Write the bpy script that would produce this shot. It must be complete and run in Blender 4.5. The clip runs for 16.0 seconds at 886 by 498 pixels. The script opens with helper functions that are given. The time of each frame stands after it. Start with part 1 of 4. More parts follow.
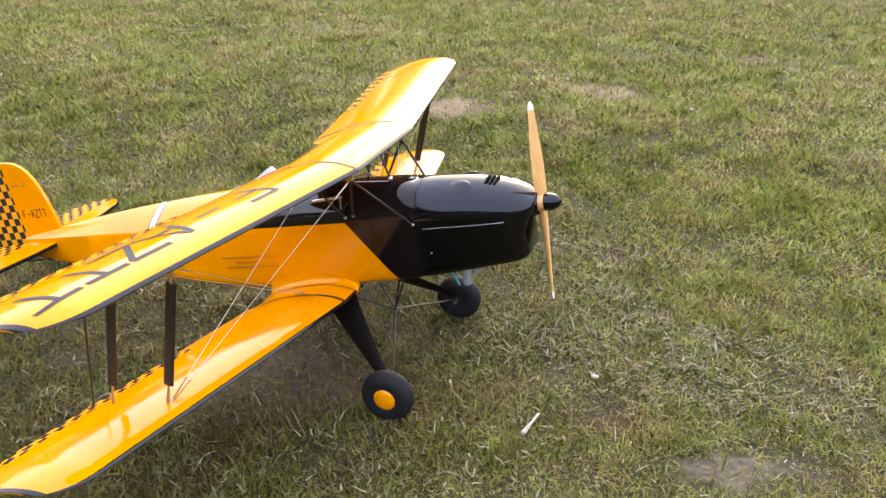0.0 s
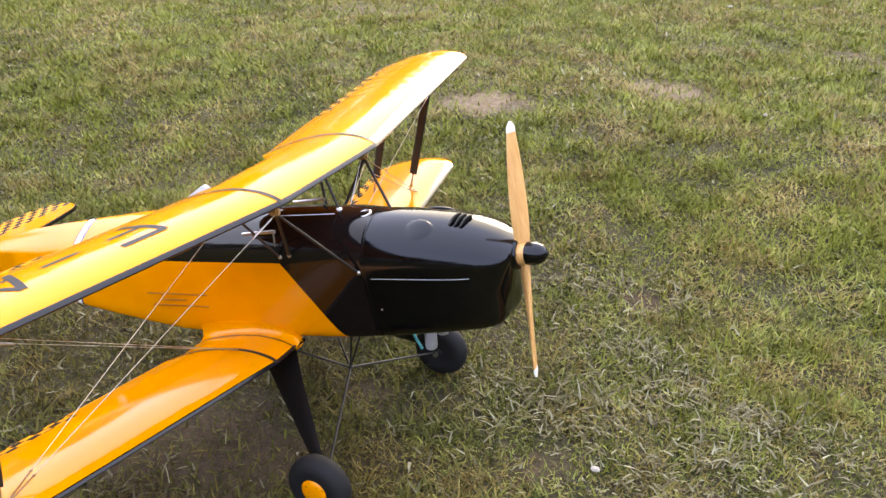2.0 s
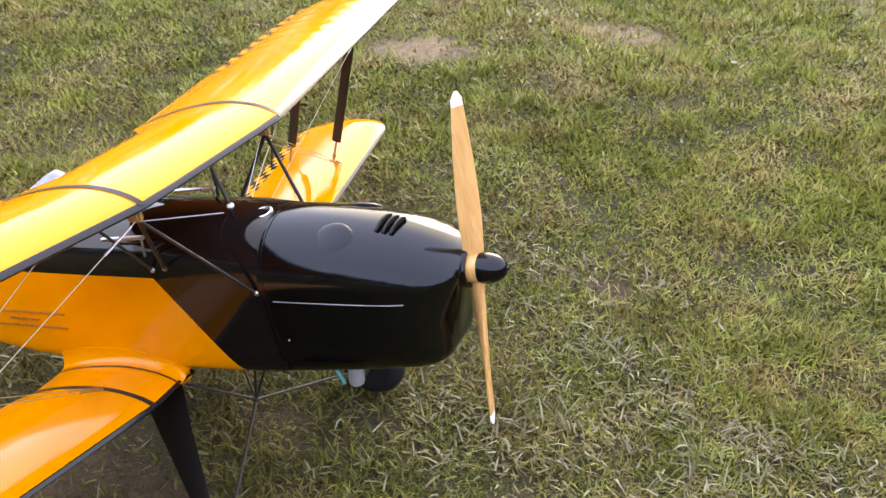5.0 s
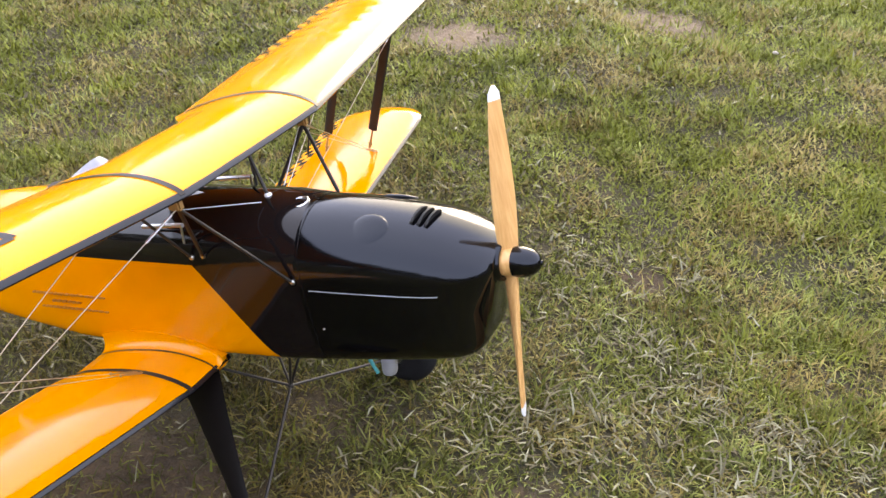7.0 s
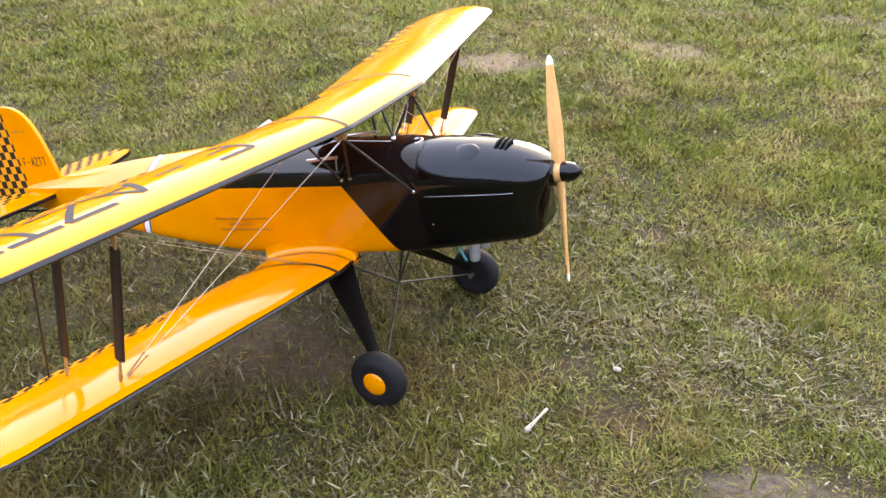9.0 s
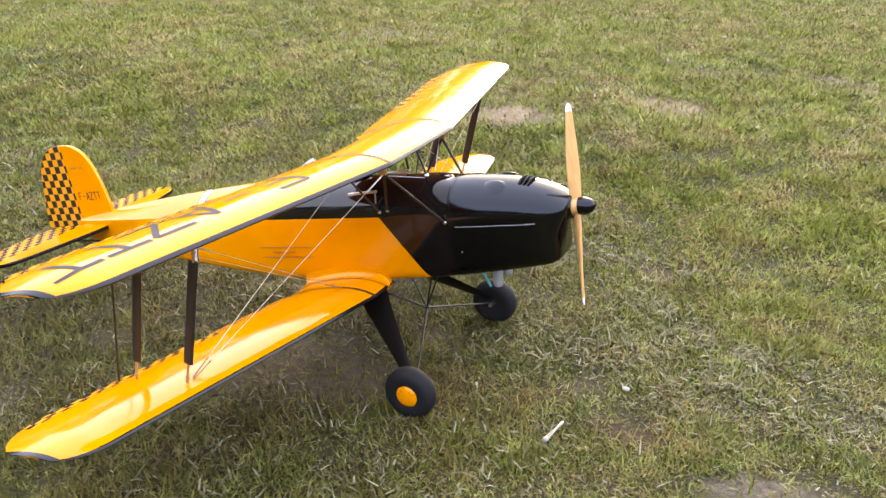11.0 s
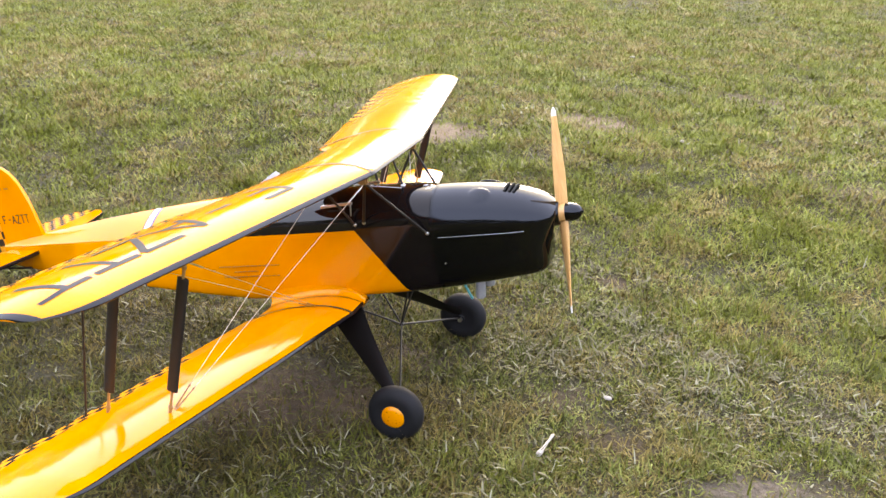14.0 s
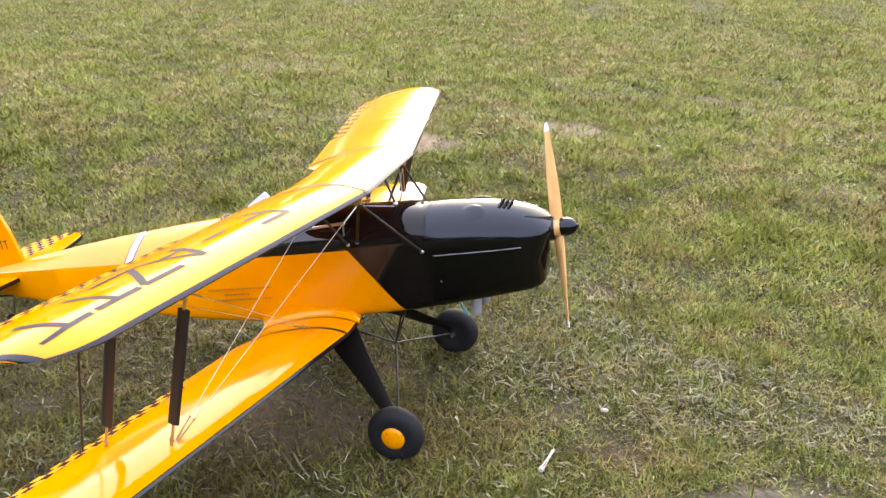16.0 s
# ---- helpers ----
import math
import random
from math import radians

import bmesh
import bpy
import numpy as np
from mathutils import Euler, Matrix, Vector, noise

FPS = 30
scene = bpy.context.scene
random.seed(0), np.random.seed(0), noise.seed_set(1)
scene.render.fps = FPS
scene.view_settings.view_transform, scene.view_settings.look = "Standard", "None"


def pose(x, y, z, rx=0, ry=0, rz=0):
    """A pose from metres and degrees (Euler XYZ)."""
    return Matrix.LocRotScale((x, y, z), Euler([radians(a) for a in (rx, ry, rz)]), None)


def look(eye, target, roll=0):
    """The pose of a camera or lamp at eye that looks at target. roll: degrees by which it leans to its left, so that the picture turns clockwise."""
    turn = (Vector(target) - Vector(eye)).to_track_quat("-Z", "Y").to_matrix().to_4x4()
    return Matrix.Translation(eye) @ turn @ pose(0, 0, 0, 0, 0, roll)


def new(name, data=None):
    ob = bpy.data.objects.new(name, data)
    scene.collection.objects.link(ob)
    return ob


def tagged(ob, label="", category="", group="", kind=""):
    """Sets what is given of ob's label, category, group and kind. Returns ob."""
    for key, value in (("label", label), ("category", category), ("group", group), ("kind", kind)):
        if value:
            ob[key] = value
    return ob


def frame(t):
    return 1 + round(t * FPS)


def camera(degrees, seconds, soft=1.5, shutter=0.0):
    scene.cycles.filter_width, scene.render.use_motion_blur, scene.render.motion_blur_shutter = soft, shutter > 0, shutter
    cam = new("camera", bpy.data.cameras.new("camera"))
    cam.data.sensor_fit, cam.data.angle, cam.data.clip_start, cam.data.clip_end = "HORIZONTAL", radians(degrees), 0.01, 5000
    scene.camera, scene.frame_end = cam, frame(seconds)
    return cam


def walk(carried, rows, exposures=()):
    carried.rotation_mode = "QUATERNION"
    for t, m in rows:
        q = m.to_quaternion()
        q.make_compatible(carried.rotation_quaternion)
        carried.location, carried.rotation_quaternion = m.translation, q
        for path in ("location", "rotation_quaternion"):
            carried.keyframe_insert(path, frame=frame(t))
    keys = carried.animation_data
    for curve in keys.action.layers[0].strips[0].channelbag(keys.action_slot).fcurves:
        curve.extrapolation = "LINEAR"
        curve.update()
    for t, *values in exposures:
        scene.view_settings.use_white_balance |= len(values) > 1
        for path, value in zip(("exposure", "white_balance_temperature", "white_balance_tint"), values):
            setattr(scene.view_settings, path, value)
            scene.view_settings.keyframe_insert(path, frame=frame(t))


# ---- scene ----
cam = camera(54.4, 16.0)
PATH = [
    (0, (0.732, -1.843, 1.271), (0.102, -0.147, 0.419), -0.3),
    (0.5, (0.87, -1.718, 1.253), (0.133, -0.039, 0.456), 0.7),
    (1, (0.924, -1.589, 1.242), (0.074, 0.032, 0.436), -0.3),
    (1.5, (0.846, -1.44, 1.224), (-0.017, 0.178, 0.425), -0.9),
    (2, (0.779, -1.297, 1.202), (-0.017, 0.306, 0.309), -0.3),
    (2.5, (0.736, -1.133, 1.162), (0.008, 0.474, 0.22), 0.9),
    (3, (0.685, -1.055, 1.136), (-0.044, 0.544, 0.181), 0.0),
    (3.5, (0.625, -1.0, 1.123), (0.001, 0.622, 0.134), -0.2),
    (3.7, (0.619, -0.973, 1.119), (-0.009, 0.636, 0.110), 0.8),
    (5.8, (0.625, -0.929, 1.113), (-0.045, 0.659, 0.098), 0.6),
    (6, (0.619, -0.928, 1.122), (-0.08, 0.642, 0.099), 0.3),
    (6.5, (0.619, -0.925, 1.122), (-0.083, 0.64, 0.093), 0.2),
    (7, (0.621, -0.934, 1.126), (-0.084, 0.619, 0.082), 0.6),
    (7.5, (0.648, -1.01, 1.161), (-0.098, 0.521, 0.113), 0.7),
    (8, (0.665, -1.222, 1.17), (-0.045, 0.371, 0.191), 0.1),
    (8.5, (0.726, -1.407, 1.189), (-0.046, 0.205, 0.291), -0.0),
    (9, (0.793, -1.581, 1.198), (0.025, 0.01, 0.26), -0.2),
    (9.2, (0.802, -1.630, 1.214), (0.013, -0.026, 0.317), 0.3),
    (11.3, (0.824, -1.817, 1.233), (0.040, -0.168, 0.417), 0.6),
    (11.5, (0.821, -1.823, 1.236), (0.053, -0.165, 0.424), 0.6),
    (12, (0.823, -1.834, 1.248), (0.059, -0.171, 0.441), 0.6),
    (12.5, (0.804, -1.841, 1.233), (0.035, -0.173, 0.442), 0.9),
    (13, (0.725, -1.814, 1.267), (-0.037, -0.16, 0.44), 0.1),
    (13.5, (0.649, -1.846, 1.176), (0.024, -0.105, 0.415), 2.2),
    (14, (0.597, -1.839, 1.161), (0.039, -0.075, 0.403), 2.1),
    (14.5, (0.547, -1.835, 1.173), (0.012, -0.064, 0.413), 1.7),
    (15, (0.539, -1.827, 1.189), (0.04, -0.051, 0.418), 1.3),
    (15.5, (0.519, -1.836, 1.182), (0.006, -0.055, 0.431), 1.2),
    (16, (0.527, -1.834, 1.184), (0.041, -0.044, 0.436), 1.4),
]
walk(cam, [(t, look(eye, target, roll)) for t, eye, target, roll in PATH], [(0, 2.83, 9900, 11), (3.5, 2.79, 9900, 11), (9, 2.94, 9900, 11), (12, 3.02, 9900, 11), (16, 3.01, 9900, 11)])

# ---- world and light ----
SUN_AZ, SUN_EL = 99.0, 18.0          # degrees: azimuth counter-clockwise from +x, and height
sun_way = Vector((math.cos(radians(SUN_AZ)) * math.cos(radians(SUN_EL)), math.sin(radians(SUN_AZ)) * math.cos(radians(SUN_EL)), math.sin(radians(SUN_EL))))
world = bpy.data.worlds.new("overcast_sky")
scene.world = world
world.use_nodes = True
wn = world.node_tree
sky = wn.nodes.new("ShaderNodeTexSky")
sky.sky_type, sky.sun_disc = "NISHITA", False
sky.sun_elevation, sky.sun_rotation = radians(SUN_EL), radians(90 - SUN_AZ)
sky.air_density, sky.dust_density, sky.ozone_density = 1.0, 2.0, 1.4
wn.nodes["Background"].inputs["Strength"].default_value = 0.15
# high thin cloud: bright low on the sun's side, pale blue-grey overhead, darker blue opposite
toward = wn.nodes.new("ShaderNodeVectorMath")
toward.operation = "DOT_PRODUCT"
wn.links.new(wn.nodes.new("ShaderNodeTexCoord").outputs["Generated"], toward.inputs[0])
toward.inputs[1].default_value = tuple(sun_way)
spread = wn.nodes.new("ShaderNodeMapRange")
spread.inputs[1].default_value, spread.inputs[2].default_value = -1.0, 1.0
wn.links.new(toward.outputs["Value"], spread.inputs[0])
veil = wn.nodes.new("ShaderNodeValToRGB")
veil.color_ramp.interpolation = "EASE"
veil.color_ramp.elements[0].position, veil.color_ramp.elements[0].color = 0.30, (0.36, 0.47, 0.81, 1.0)
veil.color_ramp.elements[1].position, veil.color_ramp.elements[1].color = 0.985, (0.95, 1.0, 1.12, 1.0)
for place, tint in ((0.62, (0.44, 0.56, 0.93, 1.0)), (0.90, (0.50, 0.63, 1.06, 1.0))):
    veil.color_ramp.elements.new(place).color = tint
wn.links.new(spread.outputs[0], veil.inputs[0])
gain = wn.nodes.new("ShaderNodeVectorMath")
gain.operation = "SCALE"
gain.inputs["Scale"].default_value = 6.5
wn.links.new(veil.outputs[0], gain.inputs[0])
cloud = wn.nodes.new("ShaderNodeMixRGB")
cloud.inputs[0].default_value = 0.92
wn.links.new(sky.outputs[0], cloud.inputs[1])
wn.links.new(gain.outputs[0], cloud.inputs[2])
wn.links.new(cloud.outputs[0], wn.nodes["Background"].inputs["Color"])

lamp = bpy.data.lights.new("sun", "SUN")
lamp.energy, lamp.angle, lamp.color = 0.52, radians(25), (1.0, 0.99, 1.0)
sun = new("sun", lamp)
sun.matrix_world = look(sun_way * 30, (0, 0, 0))


# ---- materials ----
class Nodes:
    """A node material, written node by node."""

    def __init__(self, name):
        self.mat = bpy.data.materials.new(name)
        self.mat.use_nodes = True
        self.tree = self.mat.node_tree
        self.bsdf = self.tree.nodes["Principled BSDF"]

    def add(self, kind, ins=(), operation="", vector_type=""):
        n = self.tree.nodes.new("ShaderNode" + kind)
        if operation:
            n.operation = operation
        if vector_type:
            n.vector_type = vector_type
        for k, v in dict(ins).items():
            self.put(n.inputs[k], v)
        return n

    def put(self, socket, v):
        if isinstance(v, bpy.types.NodeSocket):
            self.tree.links.new(v, socket)
        else:
            socket.default_value = v

    def set(self, **ins):
        for k, v in ins.items():
            self.put(self.bsdf.inputs[k.replace("_", " ")], v)
        return self

    def coord(self):
        return self.add("TexCoord").outputs["Object"]

    def noise(self, scale, detail=4.0, rough=0.55, vec=None):
        return self.add("TexNoise", {"Scale": scale, "Detail": detail, "Roughness": rough, "Vector": vec or self.coord()}).outputs["Fac"]

    def math(self, op, a, b=0.0, c=0.0):
        n = self.add("Math", operation=op)
        for i, v in enumerate((a, b, c)):
            self.put(n.inputs[i], v)
        return n.outputs[0]

    def mix(self, fac, a, b, blend="MIX"):
        n = self.add("MixRGB")
        n.blend_type = blend
        self.put(n.inputs[0], fac), self.put(n.inputs[1], a), self.put(n.inputs[2], b)
        return n.outputs[0]

    def ramp(self, fac, *stops):
        n = self.add("ValToRGB", {"Fac": fac})
        el = n.color_ramp.elements
        while len(el) < len(stops):
            el.new(0.5)
        for e, (p, col) in zip(el, stops):
            e.position, e.color = p, (*col, 1) if len(col) == 3 else col
        return n.outputs[0]

    def step(self, fac, lo, hi):
        return self.add("MapRange", {"Value": fac, "From Min": lo, "From Max": hi}).outputs[0]

    def bump(self, height, strength=0.3, distance=0.001):
        return self.set(Normal=self.add("Bump", {"Height": height, "Strength": strength, "Distance": distance}).outputs[0])


def rgb(r, g, b):
    return (r, g, b, 1.0)


ORANGE, BLACK = rgb(0.76, 0.245, 0.001), rgb(0.0016, 0.0013, 0.0014)


def painted(name, colour, rough=0.12, dirt=0.08, wobble=0.1, ior=1.5):
    """Shrunk glossy film or gloss paint: slight tone changes, faint smears in the gloss, faint sag."""
    m = Nodes(name)
    n = m.noise(7.0, 5)
    dark = tuple(0.86 * c for c in colour[:3]) + (1,)
    m.set(Base_Color=m.mix(m.step(n, 0.35, 0.7), dark, colour), Roughness=m.math("ADD", rough, m.math("MULTIPLY", m.noise(26.0), dirt * 0.35)), IOR=ior)
    m.bump(m.noise(4.0, 1), wobble, 0.001)
    return m


def plain(name, colour, rough=0.5, metal=0.0, grain=60.0, amount=0.25, relief=0.15):
    m = Nodes(name)
    n = m.noise(grain, 5)
    dark = tuple((1 - amount) * c for c in colour[:3]) + (1,)
    m.set(Base_Color=m.mix(n, dark, colour), Roughness=m.math("ADD", rough - 0.08, m.math("MULTIPLY", n, 0.16)), Metallic=metal)
    m.bump(n, relief, 0.0006)
    return m


M_ORANGE = painted("orange_film", ORANGE, 0.095, wobble=0.03, ior=1.38).mat
# the black film's specular tint colours its reflections blue, standing in for bluer sky
M_BLACK = painted("black_film", BLACK, 0.10, 0.06, 0.03, 1.42).set(Specular_Tint=rgb(0.80, 0.87, 1.0)).mat
M_EDGE = painted("dark_edge_tape", rgb(0.005, 0.005, 0.006), 0.14, ior=1.42).mat
M_LEG = Nodes("satin_black_paint").set(Base_Color=rgb(0.0028, 0.0018, 0.0016), Roughness=0.5, Specular_IOR_Level=0.25).mat
M_STRUT = plain("dark_brown_strut_paint", rgb(0.010, 0.007, 0.005), 0.55).mat
M_LETTER = Nodes("dark_grey_lettering").set(Base_Color=rgb(0.018, 0.015, 0.015), Roughness=0.5, Specular_IOR_Level=0.22).mat
M_SEAM = Nodes("dull_dark_seam_tape").set(Base_Color=rgb(0.016, 0.012, 0.011), Roughness=0.42, IOR=1.30).mat
M_RUBBER = plain("black_rubber", rgb(0.010, 0.010, 0.011), 0.72, grain=120, amount=0.4).set(Specular_IOR_Level=0.2).mat
M_STEEL = plain("bright_steel", rgb(0.62, 0.61, 0.60), 0.3, 1.0, grain=150).mat
M_ALU = plain("dull_grey_aluminium", rgb(0.36, 0.37, 0.40), 0.48, 0.4, grain=80).mat
M_CORD = plain("bright_wire", rgb(0.50, 0.42, 0.31), 0.35, 0.6).mat
M_MARK = plain("dark_brown_marking", rgb(0.40, 0.130, 0.006), 0.5).mat
M_GOLD = plain("orange_brown_fitting", rgb(0.36, 0.19, 0.06), 0.4).mat
M_TEAL = plain("teal_plastic_tube", rgb(0.02, 0.30, 0.32), 0.35).mat
M_HUB = painted("orange_hub_paint", ORANGE, 0.25)
M_HUB.set(Base_Color=M_HUB.mix(M_HUB.step(M_HUB.noise(160.0, 3), 0.62, 0.68), ORANGE, rgb(0.22, 0.06, 0.004)))
M_HUB = M_HUB.mat
M_WHITE = plain("white_plastic", rgb(0.74, 0.74, 0.74), 0.4).mat
M_SCREEN = plain("hazy_blue_grey_plastic", rgb(0.58, 0.60, 0.66), 0.25).mat
M_SLOT = plain("dark_void", rgb(0.006, 0.006, 0.006), 0.8).mat


def fuselage_paint():
    """Orange sides, black forward part with a slanting edge, black deck, red-white-blue band."""
    m = Nodes("fuselage_film")
    sx = m.add("SeparateXYZ", {"Vector": m.coord()})
    x, z = sx.outputs[0], sx.outputs[2]
    n = m.noise(7.0, 5)
    col = m.mix(m.step(n, 0.35, 0.7), rgb(0.68, 0.210, 0.001), ORANGE)
    # slanting edge from (-0.086, 0.450) down to (0.025, 0.286)
    slant = m.math("ADD", x, m.math("MULTIPLY", z, 0.677))
    front = m.math("GREATER_THAN", slant, 0.2187)
    deck = m.math("MULTIPLY", m.math("GREATER_THAN", z, 0.450), m.math("GREATER_THAN", m.math("SUBTRACT", x, m.math("MULTIPLY", z, 0.9)), -0.93))
    col = m.mix(m.math("MAXIMUM", front, deck), col, rgb(0.0054, 0.0037, 0.0036))
    # three narrow bands round the tail
    bx = m.math("ADD", x, m.math("MULTIPLY", m.math("SUBTRACT", z, 0.45), -0.38))
    for lo, hi, c in ((-0.709, -0.703, rgb(0.03, 0.05, 0.18)), (-0.728, -0.709, rgb(0.80, 0.80, 0.78)), (-0.733, -0.728, rgb(0.45, 0.03, 0.02))):
        inside = m.math("MULTIPLY", m.math("GREATER_THAN", bx, lo), m.math("LESS_THAN", bx, hi))
        col = m.mix(inside, col, c)
    dark = m.math("MAXIMUM", front, deck)
    m.set(Base_Color=col, Roughness=m.math("ADD", m.math("SUBTRACT", 0.10, m.math("MULTIPLY", dark, 0.06)), m.math("MULTIPLY", m.noise(26.0), 0.05)), IOR=m.math("SUBTRACT", 1.5, m.math("MULTIPLY", front, 0.17)))
    m.bump(m.noise(4.0, 1), 0.2, 0.001)
    return m.mat


def checker_film(name, axes, size, offset=(0, 0), rough=0.22, gloss=0.5):
    """Black and orange squares in the plane of two of the object's axes."""
    m = Nodes(name)
    s = m.add("SeparateXYZ", {"Vector": m.coord()})
    cells = [m.math("FLOOR", m.math("DIVIDE", m.math("ADD", s.outputs["XYZ".index(a)], o + 50 * size), size)) for a, o in zip(axes, offset)]
    odd = m.math("MODULO", m.math("ADD", *cells), 2.0)
    n = m.noise(9.0, 4)
    m.set(Base_Color=m.mix(m.math("GREATER_THAN", odd, 0.5), m.mix(n, rgb(0.66, 0.30, 0.03), ORANGE), rgb(0.022, 0.016, 0.012)), Roughness=rough, IOR=1.0 + gloss)
    m.bump(n, 0.2, 0.001)
    return m.mat


M_FUSELAGE = fuselage_paint()
M_CHECK_RUDDER = checker_film("checkered_rudder_film", "XZ", 0.0225, (0.004, 0.012), 0.3, 0.35)
M_CHECK_FLAT = checker_film("checkered_tail_film", "XY", 0.0225, rough=0.2, gloss=0.36)


def wood():
    m = Nodes("varnished_beech")
    v = m.add("Mapping", {"Vector": m.coord(), "Scale": (60.0, 60.0, 4.0)}).outputs[0]
    g = m.noise(3.0, 6, 0.6, v)
    m.set(Base_Color=m.ramp(g, (0.3, (0.50, 0.24, 0.08)), (0.7, (0.68, 0.38, 0.15))), Roughness=0.28)
    m.bump(g, 0.1, 0.0005)
    return m.mat


M_WOOD = wood()

# bare or dry spots in the turf: x, y, half-length, half-width, turn, strength
# the earth spot at (-0.34, -0.22) is widened to deepen the wing's shade
SPOTS = [(-0.66, 1.97, 0.25, 0.14, 10, 1.0), (0.03, 2.45, 0.22, 0.14, -15, 0.95), (0.80, -0.155, 0.18, 0.070, 20, 0.92), (0.50, -0.09, 0.13, 0.075, -20, 0.72), (0.32, 0.055, 0.09, 0.055, 0, 0.6),
         (0.36, 0.85, 0.09, 0.06, 30, 0.9), (-0.34, -0.22, 0.36, 0.19, 15, 0.84), (-0.06, 0.10, 0.16, 0.09, 10, 0.5), (-1.35, 2.2, 0.3, 0.12, 5, 0.5), (1.25, 1.9, 0.25, 0.12, 20, 0.45),
         (0.55, -0.75, 0.3, 0.14, 0, 0.5), (-1.6, 0.9, 0.3, 0.16, 15, 0.4), (0.9, 3.3, 0.4, 0.16, -8, 0.5), (-1.9, 3.3, 0.5, 0.2, 8, 0.5), (2.6, 2.6, 0.4, 0.2, 25, 0.5)]


def bare(x, y):
    """How bare the turf is at a place, 0 to 1 (arrays)."""
    out = np.zeros_like(x)
    for cx, cy, a, b, turn, k in SPOTS:
        c, s = math.cos(radians(turn)), math.sin(radians(turn))
        u, v = ((x - cx) * c + (y - cy) * s) / a, (-(x - cx) * s + (y - cy) * c) / b
        ragged = 1 + 0.5 * np.sin(31 * x + 3 * np.sin(17 * y)) * np.sin(37 * y + 2 * np.sin(23 * x))
        out = np.maximum(out, k * np.exp(-0.8 * ((u * u + v * v) * ragged) ** 1.8))
    return out


def soil():
    m = Nodes("turf_soil")
    at = m.coord()
    n1, n2 = m.noise(1.3, 5), m.step(m.noise(42.0, 7, 0.75), 0.3, 0.72)
    base = m.mix(m.step(n1, 0.35, 0.65), rgb(0.024, 0.022, 0.0034), rgb(0.040, 0.026, 0.0058))
    base = m.mix(m.step(n2, 0.45, 0.75), base, rgb(0.052, 0.038, 0.0110))
    # near-black specks paint in the shaded gaps between blades
    base = m.mix(m.step(m.noise(110.0, 3), 0.52, 0.7), base, rgb(0.008, 0.008, 0.0030))
    wob = m.add("TexNoise", {"Scale": 11.0, "Detail": 7.0, "Vector": at}).outputs["Color"]
    moved = m.add("VectorMath", {0: at, 1: m.add("VectorMath", {0: wob, 1: (0.26, 0.26, 0.0)}, operation="MULTIPLY").outputs[0]}, operation="ADD").outputs[0]
    total = None
    for cx, cy, a, b, turn, k in SPOTS:
        p = m.add("Mapping", {"Vector": moved, "Location": (cx + 0.13, cy + 0.13, 0), "Rotation": (0, 0, radians(turn)), "Scale": (a, b, 1000.0)}, vector_type="TEXTURE").outputs[0]
        r = m.add("VectorMath", {0: p}, operation="LENGTH").outputs["Value"]
        f = m.math("MULTIPLY", m.step(r, 1.25, 0.5), k)
        total = f if total is None else m.math("MAXIMUM", total, f)
    # reddish earth, darkened to carry some of the shade under the wing
    earth = m.mix(n2, rgb(0.022, 0.0118, 0.0048), rgb(0.098, 0.055, 0.0240))
    parched = m.mix(n2, rgb(0.095, 0.060, 0.034), rgb(0.270, 0.190, 0.125))      # the soil is dry and pale up the slope
    place = m.add("SeparateXYZ", {"Vector": at})
    earth = m.mix(m.step(place.outputs[1], 1.0, 1.8), earth, parched)
    earth = m.mix(m.math("MULTIPLY", m.step(place.outputs[0], 0.58, 0.70), m.step(place.outputs[1], 0.6, 0.2)), earth, m.mix(n2, rgb(0.045, 0.032, 0.021), rgb(0.185, 0.143, 0.104)))
    m.set(Base_Color=m.mix(total, base, earth), Roughness=0.95)
    m.bump(m.math("ADD", n2, m.noise(160.0, 3)), 0.8, 0.012)
    return m.mat


